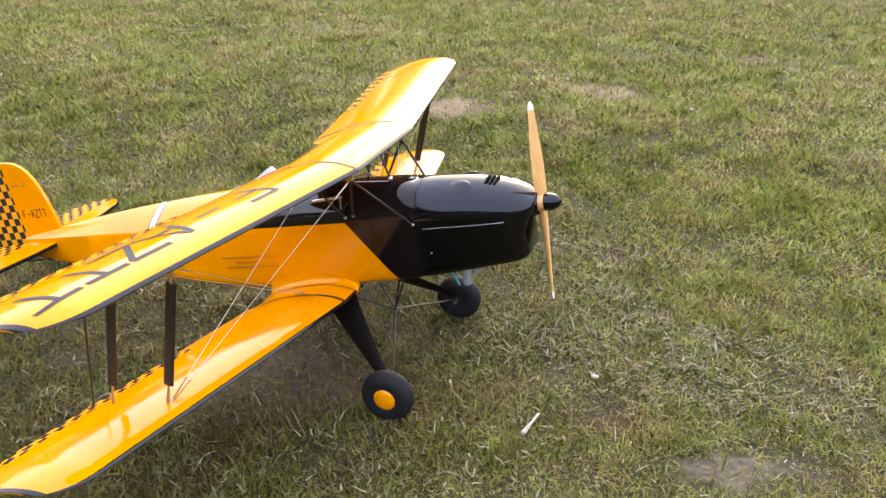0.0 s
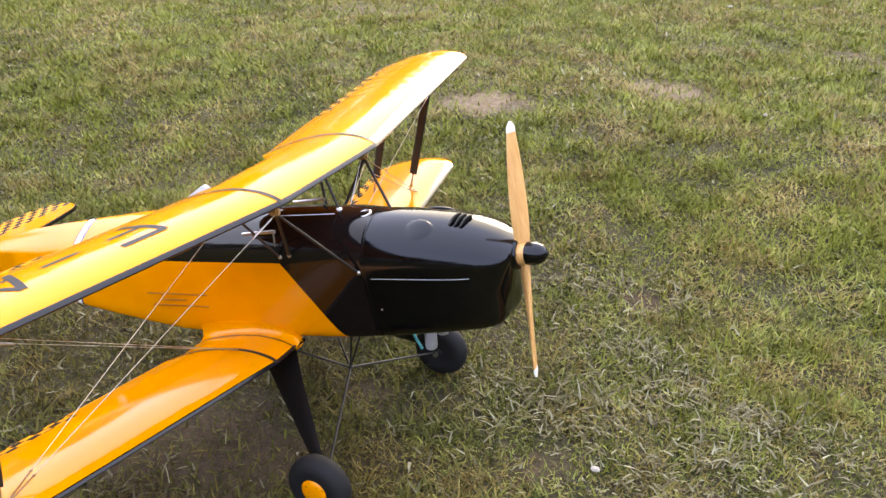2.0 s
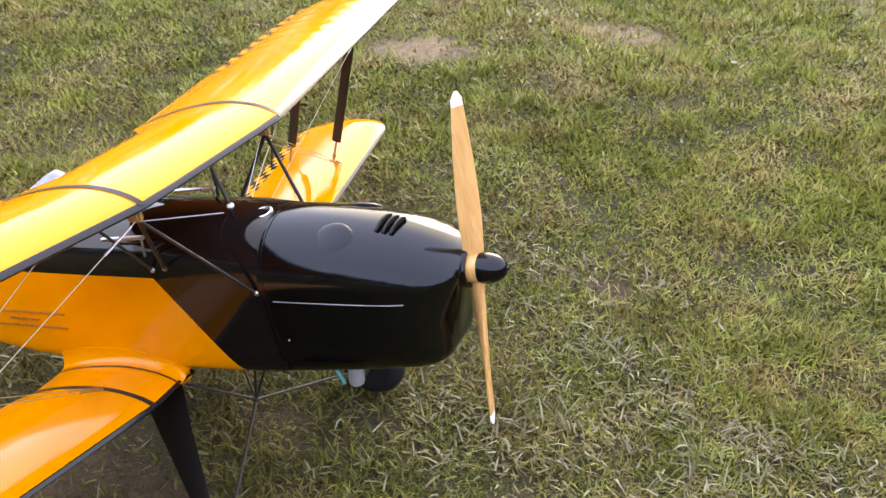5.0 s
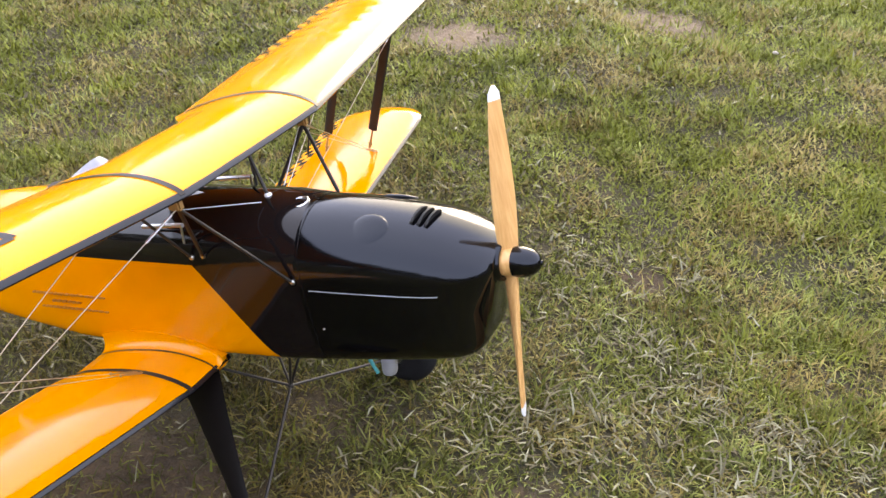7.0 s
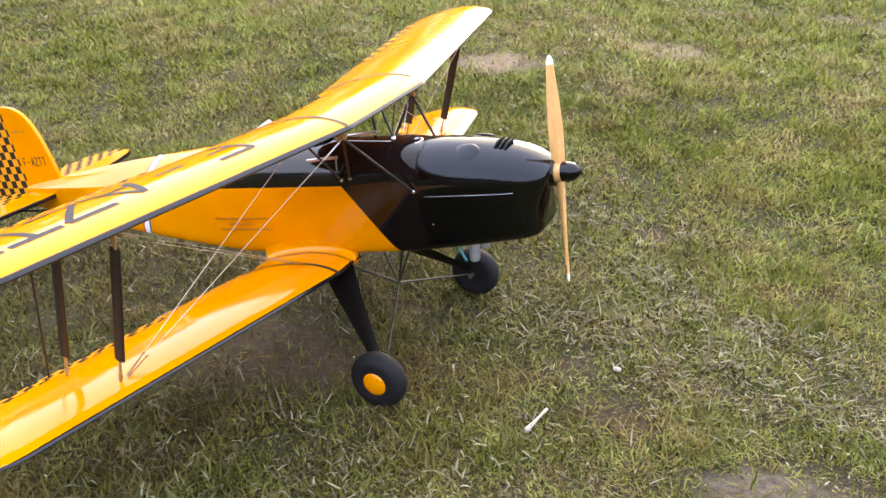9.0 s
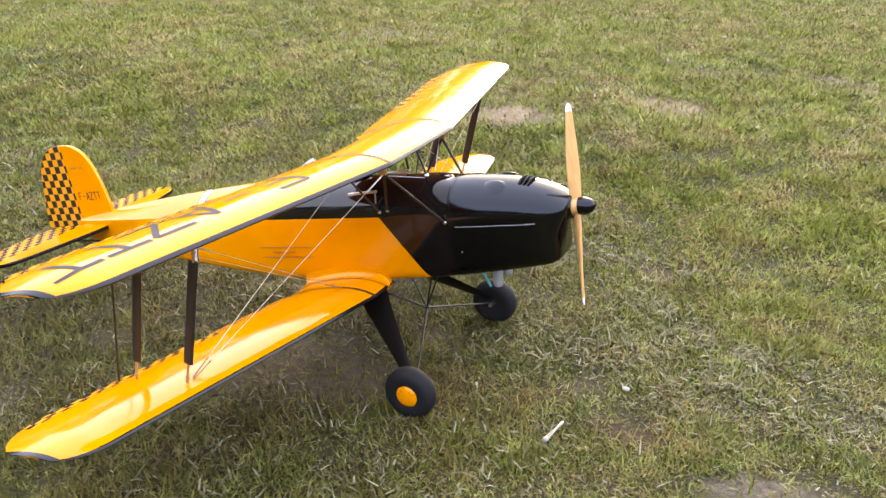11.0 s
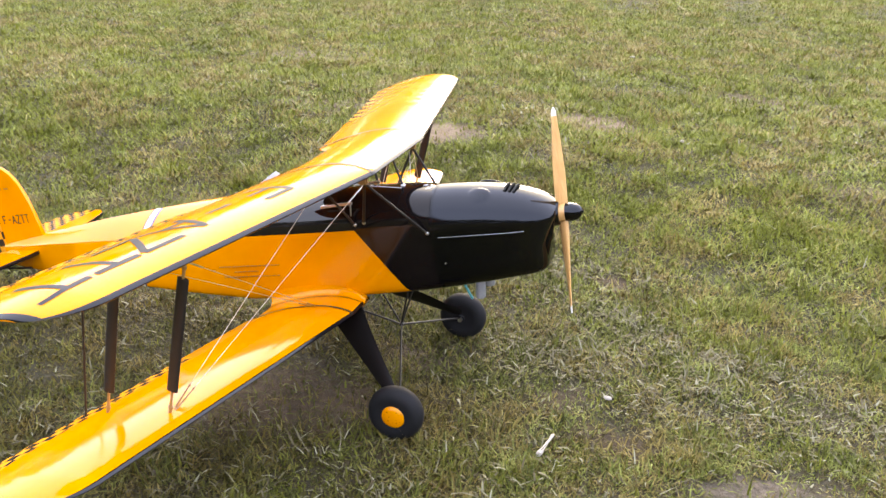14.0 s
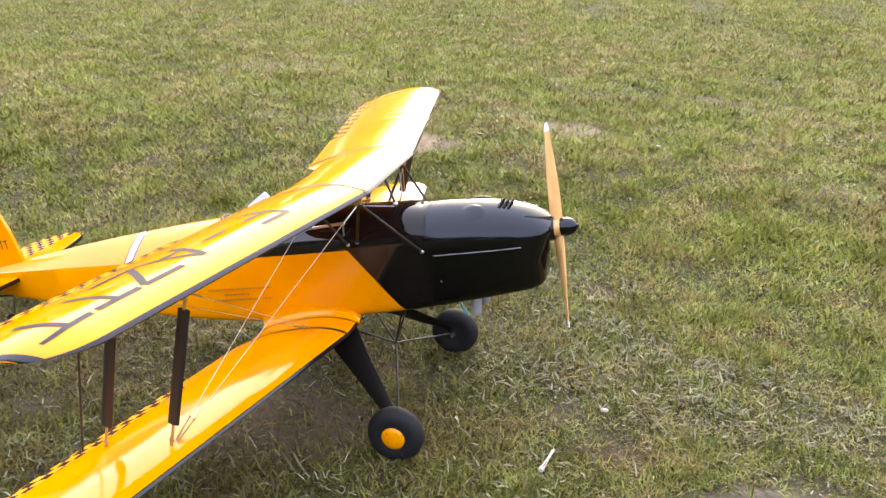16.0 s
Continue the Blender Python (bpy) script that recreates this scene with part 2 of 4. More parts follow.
def blades(name, fresh=0.0):
    m = Nodes(name)
    rnd = m.add("NewGeometry").outputs["Random Per Island"]
    wide, mid, small = m.noise(0.7, 3), m.noise(2.6, 4, 0.6), m.noise(9.0, 3)
    pick = m.math("FRACT", m.math("MULTIPLY", rnd, 37.0))
    # fresh green, grey-green and khaki kinds grow in clumps, mixed blade by blade at their borders
    green = m.mix(m.step(small, 0.42, 0.58), rgb(0.080, 0.092, 0.0200), rgb(0.130, 0.140, 0.0280))
    green = m.mix(m.step(wide, 0.42, 0.66), green, rgb(0.127, 0.138, 0.0250))
    grey = m.mix(m.step(m.noise(14.0, 3), 0.35, 0.65), rgb(0.060, 0.076, 0.0200), rgb(0.205, 0.220, 0.0800))
    dry = m.mix(m.step(small, 0.3, 0.7), rgb(0.105, 0.070, 0.0220), rgb(0.225, 0.178, 0.0800))
    px = m.add("SeparateXYZ", {"Vector": m.coord()})
    ahead = m.math("MULTIPLY", m.step(px.outputs[0], 0.15, 0.75), m.step(px.outputs[1], 3.0, 1.2))      # thinner, paler turf ahead of the model
    worn = m.math("MULTIPLY", m.step(px.outputs[1], 1.5, -0.2), 0.09)      # the trodden strip along the model is drier
    share = m.math("ADD", m.math("ADD", m.math("MULTIPLY", pick, 0.34), m.math("MULTIPLY", worn, 0.5)), m.math("ADD", m.math("MULTIPLY", mid, 0.95), m.math("MULTIPLY", m.noise(6.5, 3, 0.6), 0.85)))
    col = m.mix(m.step(m.math("ADD", m.math("MULTIPLY", rnd, 0.3), m.math("ADD", m.noise(5.0, 4), m.math("MULTIPLY", worn, 2.8))), 0.75 + fresh, 0.83 + fresh), green, grey)
    col = m.mix(m.step(share, 1.08 + fresh, 1.22 + fresh), col, dry)
    col = m.mix(m.step(rnd, 0.97, 1.0), col, rgb(0.259, 0.225, 0.1123))
    # brown thatch round the model, also painting in the shade under its wings
    thatch_and_shade = m.math("MULTIPLY", m.math("MULTIPLY", m.math("MULTIPLY", m.step(px.outputs[0], 0.30, -0.15), m.step(px.outputs[0], -1.7, -1.0)), m.math("MULTIPLY", m.step(px.outputs[1], 0.45, -0.05), m.step(px.outputs[1], -1.2, -0.6))), m.step(m.math("ADD", m.noise(4.0, 4, 0.6), m.math("MULTIPLY", rnd, 0.25)), 0.42, 0.70))
    col = m.mix(m.math("MULTIPLY", thatch_and_shade, 0.75), col, rgb(0.074, 0.050, 0.0130))
    # tone lightens with y, a brightness gain put into the blade colour
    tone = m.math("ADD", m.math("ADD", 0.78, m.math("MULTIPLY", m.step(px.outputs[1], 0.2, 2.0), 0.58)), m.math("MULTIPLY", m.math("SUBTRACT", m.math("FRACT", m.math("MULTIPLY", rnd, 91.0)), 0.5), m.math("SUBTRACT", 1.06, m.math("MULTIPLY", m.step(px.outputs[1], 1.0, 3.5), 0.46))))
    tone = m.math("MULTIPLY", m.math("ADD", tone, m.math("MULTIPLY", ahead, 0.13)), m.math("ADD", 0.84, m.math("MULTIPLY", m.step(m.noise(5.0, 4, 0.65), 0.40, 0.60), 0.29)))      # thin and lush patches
    # the blue channel also rises with y, in the colour itself
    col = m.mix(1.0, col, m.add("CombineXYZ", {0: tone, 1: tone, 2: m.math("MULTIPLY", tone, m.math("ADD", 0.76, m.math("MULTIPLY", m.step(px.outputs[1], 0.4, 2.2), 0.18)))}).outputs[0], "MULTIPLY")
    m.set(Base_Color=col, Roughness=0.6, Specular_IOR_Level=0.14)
    # light shines through the thin blades
    thin = m.add("BsdfTranslucent", {"Color": m.mix(0.25, col, rgb(0.160, 0.195, 0.0094))})
    both = m.add("MixShader", {0: 0.18, 1: m.bsdf.outputs[0], 2: thin.outputs[0]})
    m.tree.links.new(both.outputs[0], m.tree.nodes["Material Output"].inputs["Surface"])
    return m.mat


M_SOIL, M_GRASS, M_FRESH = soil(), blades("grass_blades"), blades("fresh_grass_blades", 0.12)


def straw():
    m = Nodes("dead_grass")
    rnd = m.add("NewGeometry").outputs["Random Per Island"]
    m.set(Base_Color=m.ramp(rnd, (0.0, (0.058, 0.045, 0.021)), (0.5, (0.100, 0.087, 0.048)), (0.82, (0.145, 0.136, 0.080)), (1.0, (0.22, 0.214, 0.142))), Roughness=0.7, Specular_IOR_Level=0.2)
    return m.mat


M_STRAW = straw()


# ---- mesh helpers ----
def part(name, bm, material, parent=None, label="", smooth=True):
    """One mesh object from a bmesh, under a thing or a part."""
    me = bpy.data.meshes.new(name)
    bmesh.ops.recalc_face_normals(bm, faces=bm.faces)
    bm.to_mesh(me)
    bm.free()
    for mat in material if isinstance(material, (list, tuple)) else (material,):
        me.materials.append(mat)
    if smooth:
        me.polygons.foreach_set("use_smooth", [True] * len(me.polygons))
        me.set_sharp_from_angle(angle=radians(38))
    ob = new(name, me)
    if parent:
        ob.parent = parent
    return tagged(ob, label)


def loft(bm, rings, closed=True, cap=True, mat=None):
    """Faces between rings of equally many points; mat(i, j) gives a face's material."""
    vs = [[bm.verts.new(p) for p in ring] for ring in rings]
    n = len(vs[0])
    for i in range(len(vs) - 1):
        for j in range(n if closed else n - 1):
            f = bm.faces.new((vs[i][j], vs[i][(j + 1) % n], vs[i + 1][(j + 1) % n], vs[i + 1][j]))
            if mat:
                f.material_index = mat(i, j)
    if cap and closed:
        bm.faces.new(vs[0])
        bm.faces.new(vs[-1])
    return vs


def rod(bm, a, b, r, r2=None, sides=10, flat=1.0, along=(1, 0, 0)):
    """A round or streamlined (flat < 1) rod from a to b. along: the direction of its wide side."""
    a, b = Vector(a), Vector(b)
    w = (b - a).normalized()
    u = Vector(along) - w * w.dot(Vector(along))
    if u.length < 1e-4:
        u = w.orthogonal()
    u.normalize()
    v = w.cross(u)
    rings = []
    for p, k in ((a, r), (b, r if r2 is None else r2)):
        rings.append([p + u * (k * math.cos(2 * math.pi * i / sides)) + v * (k * flat * math.sin(2 * math.pi * i / sides)) for i in range(sides)])
    loft(bm, rings)


def ball(bm, at, r, squash=(1, 1, 1), seg=12):
    m = Matrix.Translation(at) @ Matrix.Diagonal((*squash, 1))
    bmesh.ops.create_uvsphere(bm, u_segments=seg, v_segments=max(6, seg // 2), radius=r, matrix=m)


def lathe(bm, profile, at, axis, seg=32, cap=True):
    """Turns (along, radius) pairs round an axis through a place."""
    w = Vector(axis).normalized()
    u = w.orthogonal().normalized()
    v = w.cross(u)
    loft(bm, [[Vector(at) + w * d + (u * math.cos(2 * math.pi * i / seg) + v * math.sin(2 * math.pi * i / seg)) * max(r, 1e-5) for i in range(seg)] for d, r in profile], cap=cap)


# ---- ground ----
def smoothstep(a, b, v):
    t = np.clip((v - a) / (b - a), 0, 1)
    return t * t * (3 - 2 * t)


def height(x, y):
    """The meadow: nearly level round the model, rising gently behind it."""
    x, y = np.asarray(x, float), np.asarray(y, float)
    h = -0.022 * smoothstep(0.05, 0.4, x) * smoothstep(-1.2, -0.2, y)
    h = h + 0.135 * smoothstep(0.8, 2.3, y) + 0.03 * np.clip(y - 2.2, 0, 12)
    d = np.hypot(x, y)
    return h + (0.008 * np.sin(2.1 * x + 0.7) * np.sin(1.7 * y + 0.3) + 0.004 * np.sin(5.3 * x + 1.9 * y)) * smoothstep(0.5, 1.2, d)


def spaced(fine, step, reach):
    near = np.arange(-fine, fine + 1e-6, step)
    far = fine * (reach / fine) ** (np.arange(1, 19) / 18.0)
    return np.concatenate([-far[::-1], near, far])


gx, gy = spaced(6.0, 0.06, 1500.0), spaced(6.0, 0.06, 1500.0)
X, Y = np.meshgrid(gx, gy, indexing="ij")
nx, ny = X.shape
idx = np.arange(nx * ny).reshape(nx, ny)
co = np.stack([X, Y, height(X, Y)], -1).reshape(-1, 3)
quads = np.stack([idx[:-1, :-1], idx[1:, :-1], idx[1:, 1:], idx[:-1, 1:]], -1).reshape(-1, 4)
me = bpy.data.meshes.new("ground")
me.from_pydata(co.tolist(), [], quads.tolist())
me.polygons.foreach_set("use_smooth", np.ones(len(me.polygons), bool))
me.materials.append(M_SOIL)
tagged(new("ground", me), "short worn meadow turf with bare earthy spots", "ground", kind="structure")


# lush spots: x, y, spread
LUSH = [(0.76, 0.015, 0.06), (0.71, 0.74, 0.08), (0.91, 0.54, 0.08), (1.16, 0.69, 0.09), (0.65, -0.107, 0.05), (0.90, 0.045, 0.05), (0.36, -0.25, 0.06), (0.415, -0.17, 0.04), (0.69, 0.55, 0.10), (0.60, 1.25, 0.09), (0.20, -0.30, 0.07), (-0.9, 1.3, 0.12), (0.1, 1.5, 0.1), (0.8, 6.5, 0.3), (1.5, 6.3, 0.3), (2.2, 6.1, 0.3)]

PALE = [(0.53, 0.46, 0.05), (0.67, 0.26, 0.06), (0.89, 0.37, 0.05), (1.06, 0.23, 0.06), (0.98, 0.18, 0.06), (0.39, 0.32, 0.06), (0.72, 0.41, 0.04), (0.30, 0.20, 0.07), (0.22, 0.27, 0.06), (0.41, 0.58, 0.05), (0.15, 0.83, 0.06), (0.80, 0.12, 0.08), (0.55, 0.12, 0.06),
        (0.4, 6.45, 0.25), (1.0, 6.25, 0.25), (0.0, 6.7, 0.2), (1.6, 6.1, 0.3), (2.2, 5.9, 0.3), (-0.2, 2.55, 0.12), (0.25, 3.3, 0.15), (0.36, 0.88, 0.05)]      # dead clumps: x, y, spread


def grass(name, label, count, seed, size, lo, hi, power, tufts=False, dead=False, around=False, simple=False):
    """Many bent blades as one mesh, thinning out with distance."""
    r = np.random.default_rng(seed)
    n = count
    d = (lo**power + r.random(n) * (hi**power - lo**power)) ** (1 / power)
    a = np.radians(360 * r.random(n) if around else 62 + 96 * r.random(n) + r.normal(0, 4, n))
    x, y = 0.7 + d * np.cos(a), -1.7 + d * np.sin(a)
    if tufts:
        for i, (cx, cy, wide) in enumerate(LUSH * 14):
            x[i], y[i] = cx + wide * r.normal(), cy + 0.5 * wide * r.normal()
            d[i] = math.hypot(x[i] - 0.7, y[i] + 1.7)
        centre = r.integers(0, n // 45, n)
        x, y = x[centre] + r.normal(0, 0.022, n) * (1 + 0.12 * d[centre]), y[centre] + r.normal(0, 0.022, n) * (1 + 0.12 * d[centre])
    if dead:
        patch = np.sin(2.3 * x + 1.3 * np.sin(1.9 * y)) * np.sin(2.7 * y + 1.1 * np.sin(2.2 * x)) + 0.5 * np.sin(7.1 * x + 2.0) * np.sin(6.3 * y)
        go = r.random(n) < np.clip(0.45 + 0.75 * patch, 0.06, 1)
        x, y = x[go], y[go]
        for i, (cx, cy, wide) in enumerate(PALE * 100):
            x[i], y[i] = cx + 1.25 * wide * r.normal(), cy + 0.8 * wide * r.normal()
        n = len(x)
    keep = r.random(n) > 0.97 * bare(x, y)
    if around:
        at = np.degrees(np.arctan2(y + 1.7, x - 0.7))
        keep &= (at < 66) | (at > 154) | (np.hypot(x - 0.7, y + 1.7) < 0.8)
    x, y, d = x[keep], y[keep], np.hypot(x[keep] - 0.7, y[keep] + 1.7)
    n = len(x)
    grow = np.full(n, 2.6) if around else np.clip(d / 2.4, 0.9, 1.9)
    lump = np.sin(9.1 * x + 2.2 * np.sin(5.3 * y)) * np.sin(8.3 * y + 1.9 * np.sin(6.1 * x)) + 0.6 * np.sin(19.7 * x + 1.0) * np.sin(21.3 * y + 2.0 * np.sin(3.1 * x))
    length = (1 + 0.36 * lump) * size * (0.45 + 0.9 * r.random(n) ** 1.5) * (1 + 0.35 * (grow - 1))
    width = (0.0011 + 0.0019 * r.random(n) ** 1.5) * grow
    lean = np.radians(np.clip(r.normal(74 if dead else 54 if tufts else 64, 13 if dead else 20, n), 4, 88))
    head = r.random(n) * 2 * np.pi
    dx, dy = np.cos(head), np.sin(head)
    z = height(x, y) + (0.006 + 0.012 * r.random(n) if dead else -0.002)
    bend = np.radians(r.normal(13, 13, n))
    l1, l2 = lean - bend / 2, np.clip(lean + bend / 2, 0, np.pi / 2 + 0.15)
    half = length / 2
    p0 = np.stack([x, y, z], -1)
    p1 = p0 + np.stack([dx * np.sin(l1) * half, dy * np.sin(l1) * half, np.cos(l1) * half], -1)
    p2 = p1 + np.stack([dx * np.sin(l2) * half, dy * np.sin(l2) * half, np.cos(l2) * half], -1)
    side = np.stack([-dy, dx, np.zeros(n)], -1) * width[:, None]
    me = bpy.data.meshes.new(name)
    if simple:      # far blades are single slim triangles
        side *= 1.15
        v, corners, faces = np.stack([p0 - side, p0 + side, p2], 1).reshape(-1, 3), [0, 1, 2], [0]
    else:
        v, corners, faces = np.stack([p0 - side, p0 + side, p1 + side * 0.8, p1 - side * 0.8, p2], 1).reshape(-1, 3), [0, 1, 2, 3, 3, 2, 4], [0, 4]
    loops = ((np.arange(n) * (3 if simple else 5))[:, None] + corners).reshape(-1)
    me.vertices.add(len(v)), me.loops.add(len(loops)), me.polygons.add(n * len(faces))
    me.vertices.foreach_set("co", v.reshape(-1))
    me.loops.foreach_set("vertex_index", loops)
    me.polygons.foreach_set("loop_start", ((np.arange(n) * len(corners))[:, None] + faces).reshape(-1))
    me.update(calc_edges=True)
    me.validate()
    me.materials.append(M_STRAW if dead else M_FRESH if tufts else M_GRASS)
    tagged(new(name, me), label, "grass", kind="stuff")


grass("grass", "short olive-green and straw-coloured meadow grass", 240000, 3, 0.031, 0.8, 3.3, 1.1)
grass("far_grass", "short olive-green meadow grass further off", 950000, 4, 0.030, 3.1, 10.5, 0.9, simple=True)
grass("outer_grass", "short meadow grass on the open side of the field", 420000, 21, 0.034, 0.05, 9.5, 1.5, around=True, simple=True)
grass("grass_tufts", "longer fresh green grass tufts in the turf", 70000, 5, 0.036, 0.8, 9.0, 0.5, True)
grass("dead_grass", "pale dry grass blades lying in the turf", 30000, 8, 0.035, 0.8, 8.0, 0.5, False, True)


def woods():
    """An added, unseen belt of far trees that darkens low reflections: trunks and many small leaf clumps in one mesh.
    """
    r = np.random.default_rng(11)
    bm = bmesh.new()
    for i in range(150):
        a = 2 * math.pi * (i + r.random()) / 150
        d = 62 + 16 * r.random()
        cx, cy, tall = d * math.cos(a), d * math.sin(a), 9.5 + 5.0 * r.random()
        z0 = float(height(cx, cy)) - 0.1
        rod(bm, (cx, cy, z0), (cx, cy, z0 + tall * 0.7), 0.18, 0.06, 5)
        for k in range(300):
            t = r.random()
            p = Vector((cx, cy, z0 + tall * (0.10 + 0.90 * t))) + Vector(r.normal(0, 1, 3)) * (0.9 + 2.3 * math.sin(math.pi * min(1, 0.15 + 0.85 * t))) * 0.85
            p.z = max(p.z, z0 + 0.1)
            u, v = Vector(r.normal(0, 1, 3)).normalized() * 0.75, Vector(r.normal(0, 1, 3)).normalized() * 0.75
            bm.faces.new([bm.verts.new(q) for q in (p - u, p + v, p + u, p - v * 0.7)])
    tagged(part("unseen_woods", bm, plain("far_foliage", rgb(0.05, 0.065, 0.022), 0.9, grain=1.5, amount=0.5).mat, smooth=False), "unseen belt of dark leafy trees, added to darken low reflections", "trees", kind="stuff")


woods()


# ---- the model biplane: x to the nose, y to its port side, z up; nose raised by 12 degrees ----
plane = tagged(new("model_biplane"), "glossy orange and black model biplane with checkered tail, standing on grass", "model airplane")
plane.empty_display_size = 0.1
plane.matrix_world = pose(0, 0, 0, 0.4, -12, 0)


def foil(u):
    """Upper and lower height of the wing section at u of its chord, in chords."""
    t = 5 * 0.128 * (0.14 * math.sqrt(u) + 0.1569 * u**0.65 - 0.126 * u - 0.3516 * u * u + 0.2843 * u**3 - 0.1036 * u**4)
    c = 0.045 / 0.16 * (0.8 * u - u * u) if u < 0.4 else 0.045 / 0.36 * (0.2 + 0.8 * u - u * u)
    return c + t, c - t


class Wing:
    """A swept wing: straight middle to y_in, then swept and raised to a round tip at y_tip."""

    def __init__(self, y_in, x_in, z_in, sweep, rise, chord, y_tip, cut=0.0, y_cut=0.0, hinge=0.77, inc=0.0, ail=(0.42, 0.90), short=0.0, fat=1.0, slack=0.0):
        self.y_in, self.x_in, self.z_in, self.sweep, self.rise = y_in, x_in, z_in, sweep, rise
        self.chord, self.y_tip, self.cut, self.y_cut, self.hinge, self.ail, self.inc = chord, y_tip, cut, y_cut, hinge, ail, math.tan(radians(inc))
        self.short, self.fat, self.slack = short, fat, slack

    def tip(self, y):
        """How far the wing reaches; the starboard tip may be a little shorter."""
        return self.y_tip - (self.short if y < 0 else 0.0)

    def edges(self, y):
        """Front x, rear x and z at a span place."""
        a = abs(y)
        out = max(0.0, a - self.y_in)
        le, z = self.x_in - self.sweep * out, self.z_in + self.rise * out
        te = le - self.chord
        te += self.notch(y)
        for y0, depth, sign in ((self.tip(y) - 0.085, 0.09, -1), (self.tip(y) - 0.16, 0.115, 1)):
            if a > y0:
                k = min(1.0, (a - y0) / (self.tip(y) - y0))
                d = depth * (1 - math.sqrt(max(0.0, 1 - k**2.4)))
                if sign < 0:
                    le -= d
                else:
                    te += d
        return le, te, z

    def notch(self, y):
        """How much the rear edge is cut back near the middle."""
        k = min(1.0, max(0.0, self.y_cut - abs(y)) / 0.045)
        return self.cut * k * k * (3 - 2 * k)

    def sag(self, y, u):
        """The film sinks a little between the ribs of the port outer wing."""
        rib = abs(math.sin(math.pi * (abs(y) - self.y_in) / 0.058))
        return (self.slack if y > 0.44 else 0.0) * rib * float(smoothstep(0.0, 0.5, u) * smoothstep(0.98, 0.62, u))

    def section(self, y, u):
        """The section's upper and lower height, thinned out towards the tip."""
        k = max(0.22, math.sqrt(min(1.0, max(0.0, self.tip(y) - abs(y)) / 0.06)))
        hi, lo = foil(u)
        hi *= self.fat
        mid = (hi + lo) / 2
        return mid + (hi - mid) * k, mid + (lo - mid) * k

    def top(self, y, u, lift=0.0):
        le, te, z = self.edges(y)
        full = le - te + self.notch(y)
        v = u * (le - te) / full
        drop = (self.section(y, (le - te) / full)[0] - self.section(y, 1.0)[0]) * u**12
        return Vector((le - v * full, y, z + (self.section(y, v)[0] - drop - v * self.inc) * full - self.sag(y, v) + lift))

    def low(self, y, u):
        le, te, z = self.edges(y)
        full = le - te + self.notch(y)
        k = (le - te) / full
        drop = (self.section(y, k)[1] - self.section(y, 1.0)[1]) * u**4
        return Vector((le - u * k * full, y, z + (self.section(y, u * k)[1] - u * k * self.inc - drop) * full + 0.5 * self.sag(y, u)))

    def in_aileron(self, y):
        return self.ail[0] < abs(y) < self.ail[1]

    def ring(self, y, u_end):
        us = [(1 - math.cos(math.pi * i / 22)) / 2 for i in range(23)]
        us = us[:9] + [us[8] + (u_end - us[8]) * (u - us[8]) / (1 - us[8]) for u in us[9:]]
        return [self.low(y, u) for u in reversed(us)] + [self.top(y, u) for u in us[1:-1]] + [self.top(y, u_end, 0.0006 if u_end == 1 else 0.0)]

    def body(self, y0, y1, step=0.0085):
        """The wing from y0 to y1, with the ailerons cut out, and a dark front edge."""
        stops = {y0, y1}
        for k in self.ail:
            for s in (-1, 1):
                stops |= {s * k - 0.0008, s * k + 0.0008}
        if self.y_cut:
            stops |= {-self.y_cut - 0.0008, -self.y_cut + 0.0008, self.y_cut - 0.0008, self.y_cut + 0.0008}
        n = max(2, int(round((y1 - y0) / step)))
        ys = [y0 + (y1 - y0) * i / n for i in range(n + 1)]
        for tip in (-self.tip(-1), self.tip(1)):
            if y0 <= tip <= y1:
                sgn = 1 if tip > 0 else -1
                ys += [tip - sgn * d for d in (0.0004, 0.0015, 0.0035)]
        ys = sorted({round(y, 5) for y in ys + [s for s in stops if y0 <= s <= y1]})
        bm = bmesh.new()
        rings = [self.ring(y, self.hinge if self.in_aileron(y) else 1.0) for y in ys]
        loft(bm, rings, mat=lambda i, j: 1 if self.front(j) or (j < 22 and abs(ys[i]) > self.tip(ys[i]) - 0.03) or abs(ys[i]) > self.tip(ys[i]) - 0.0036 else 0)
        return bm

    def front(self, j):
        """Faces of the taped front edge."""
        return 19 <= j <= 23

    def aileron(self, side):
        a, b = sorted((side * (self.ail[0] + 0.002), side * (self.ail[1] - 0.002)))
        n = int((b - a) / 0.01)
        bm = bmesh.new()
        rings = []
        for i in range(n + 1):
            y = a + (b - a) * i / n
            us = [self.hinge + 0.006 + (1 - self.hinge - 0.006) * k / 6 for k in range(7)]
            up = Vector((0, 0, 0.09 * self.chord * (self.cut > 0.03) * (side < 0)))      # the starboard upper aileron stands a little up
            rings.append([self.low(y, u) for u in reversed(us)] + [self.top(y, u) for u in us[:-1]] + [self.top(y, 1.0, 0.0006)])
            rings[-1] = [p + up * (u - us[0]) for p, u in zip(rings[-1], list(reversed(us)) + us)]
        loft(bm, rings)
        return bm

    def strip(self, bm, pts, width, lift=0.0007, seg=10):
        """A flat painted stroke on the upper skin along (y, u) pairs."""
        dense = []
        for (ya, ua), (yb, ub) in zip(pts, pts[1:]):
            dense += [(ya + (yb - ya) * i / seg, ua + (ub - ua) * i / seg) for i in range(seg)]
        dense.append(pts[-1])
        flat = [Vector((y, -u * self.chord)) for y, u in dense]
        left, right = [], []
        for i, p in enumerate(flat):
            d = (flat[min(i + 1, len(flat) - 1)] - flat[max(i - 1, 0)]).normalized()
            s = Vector((-d.y, d.x)) * width / 2
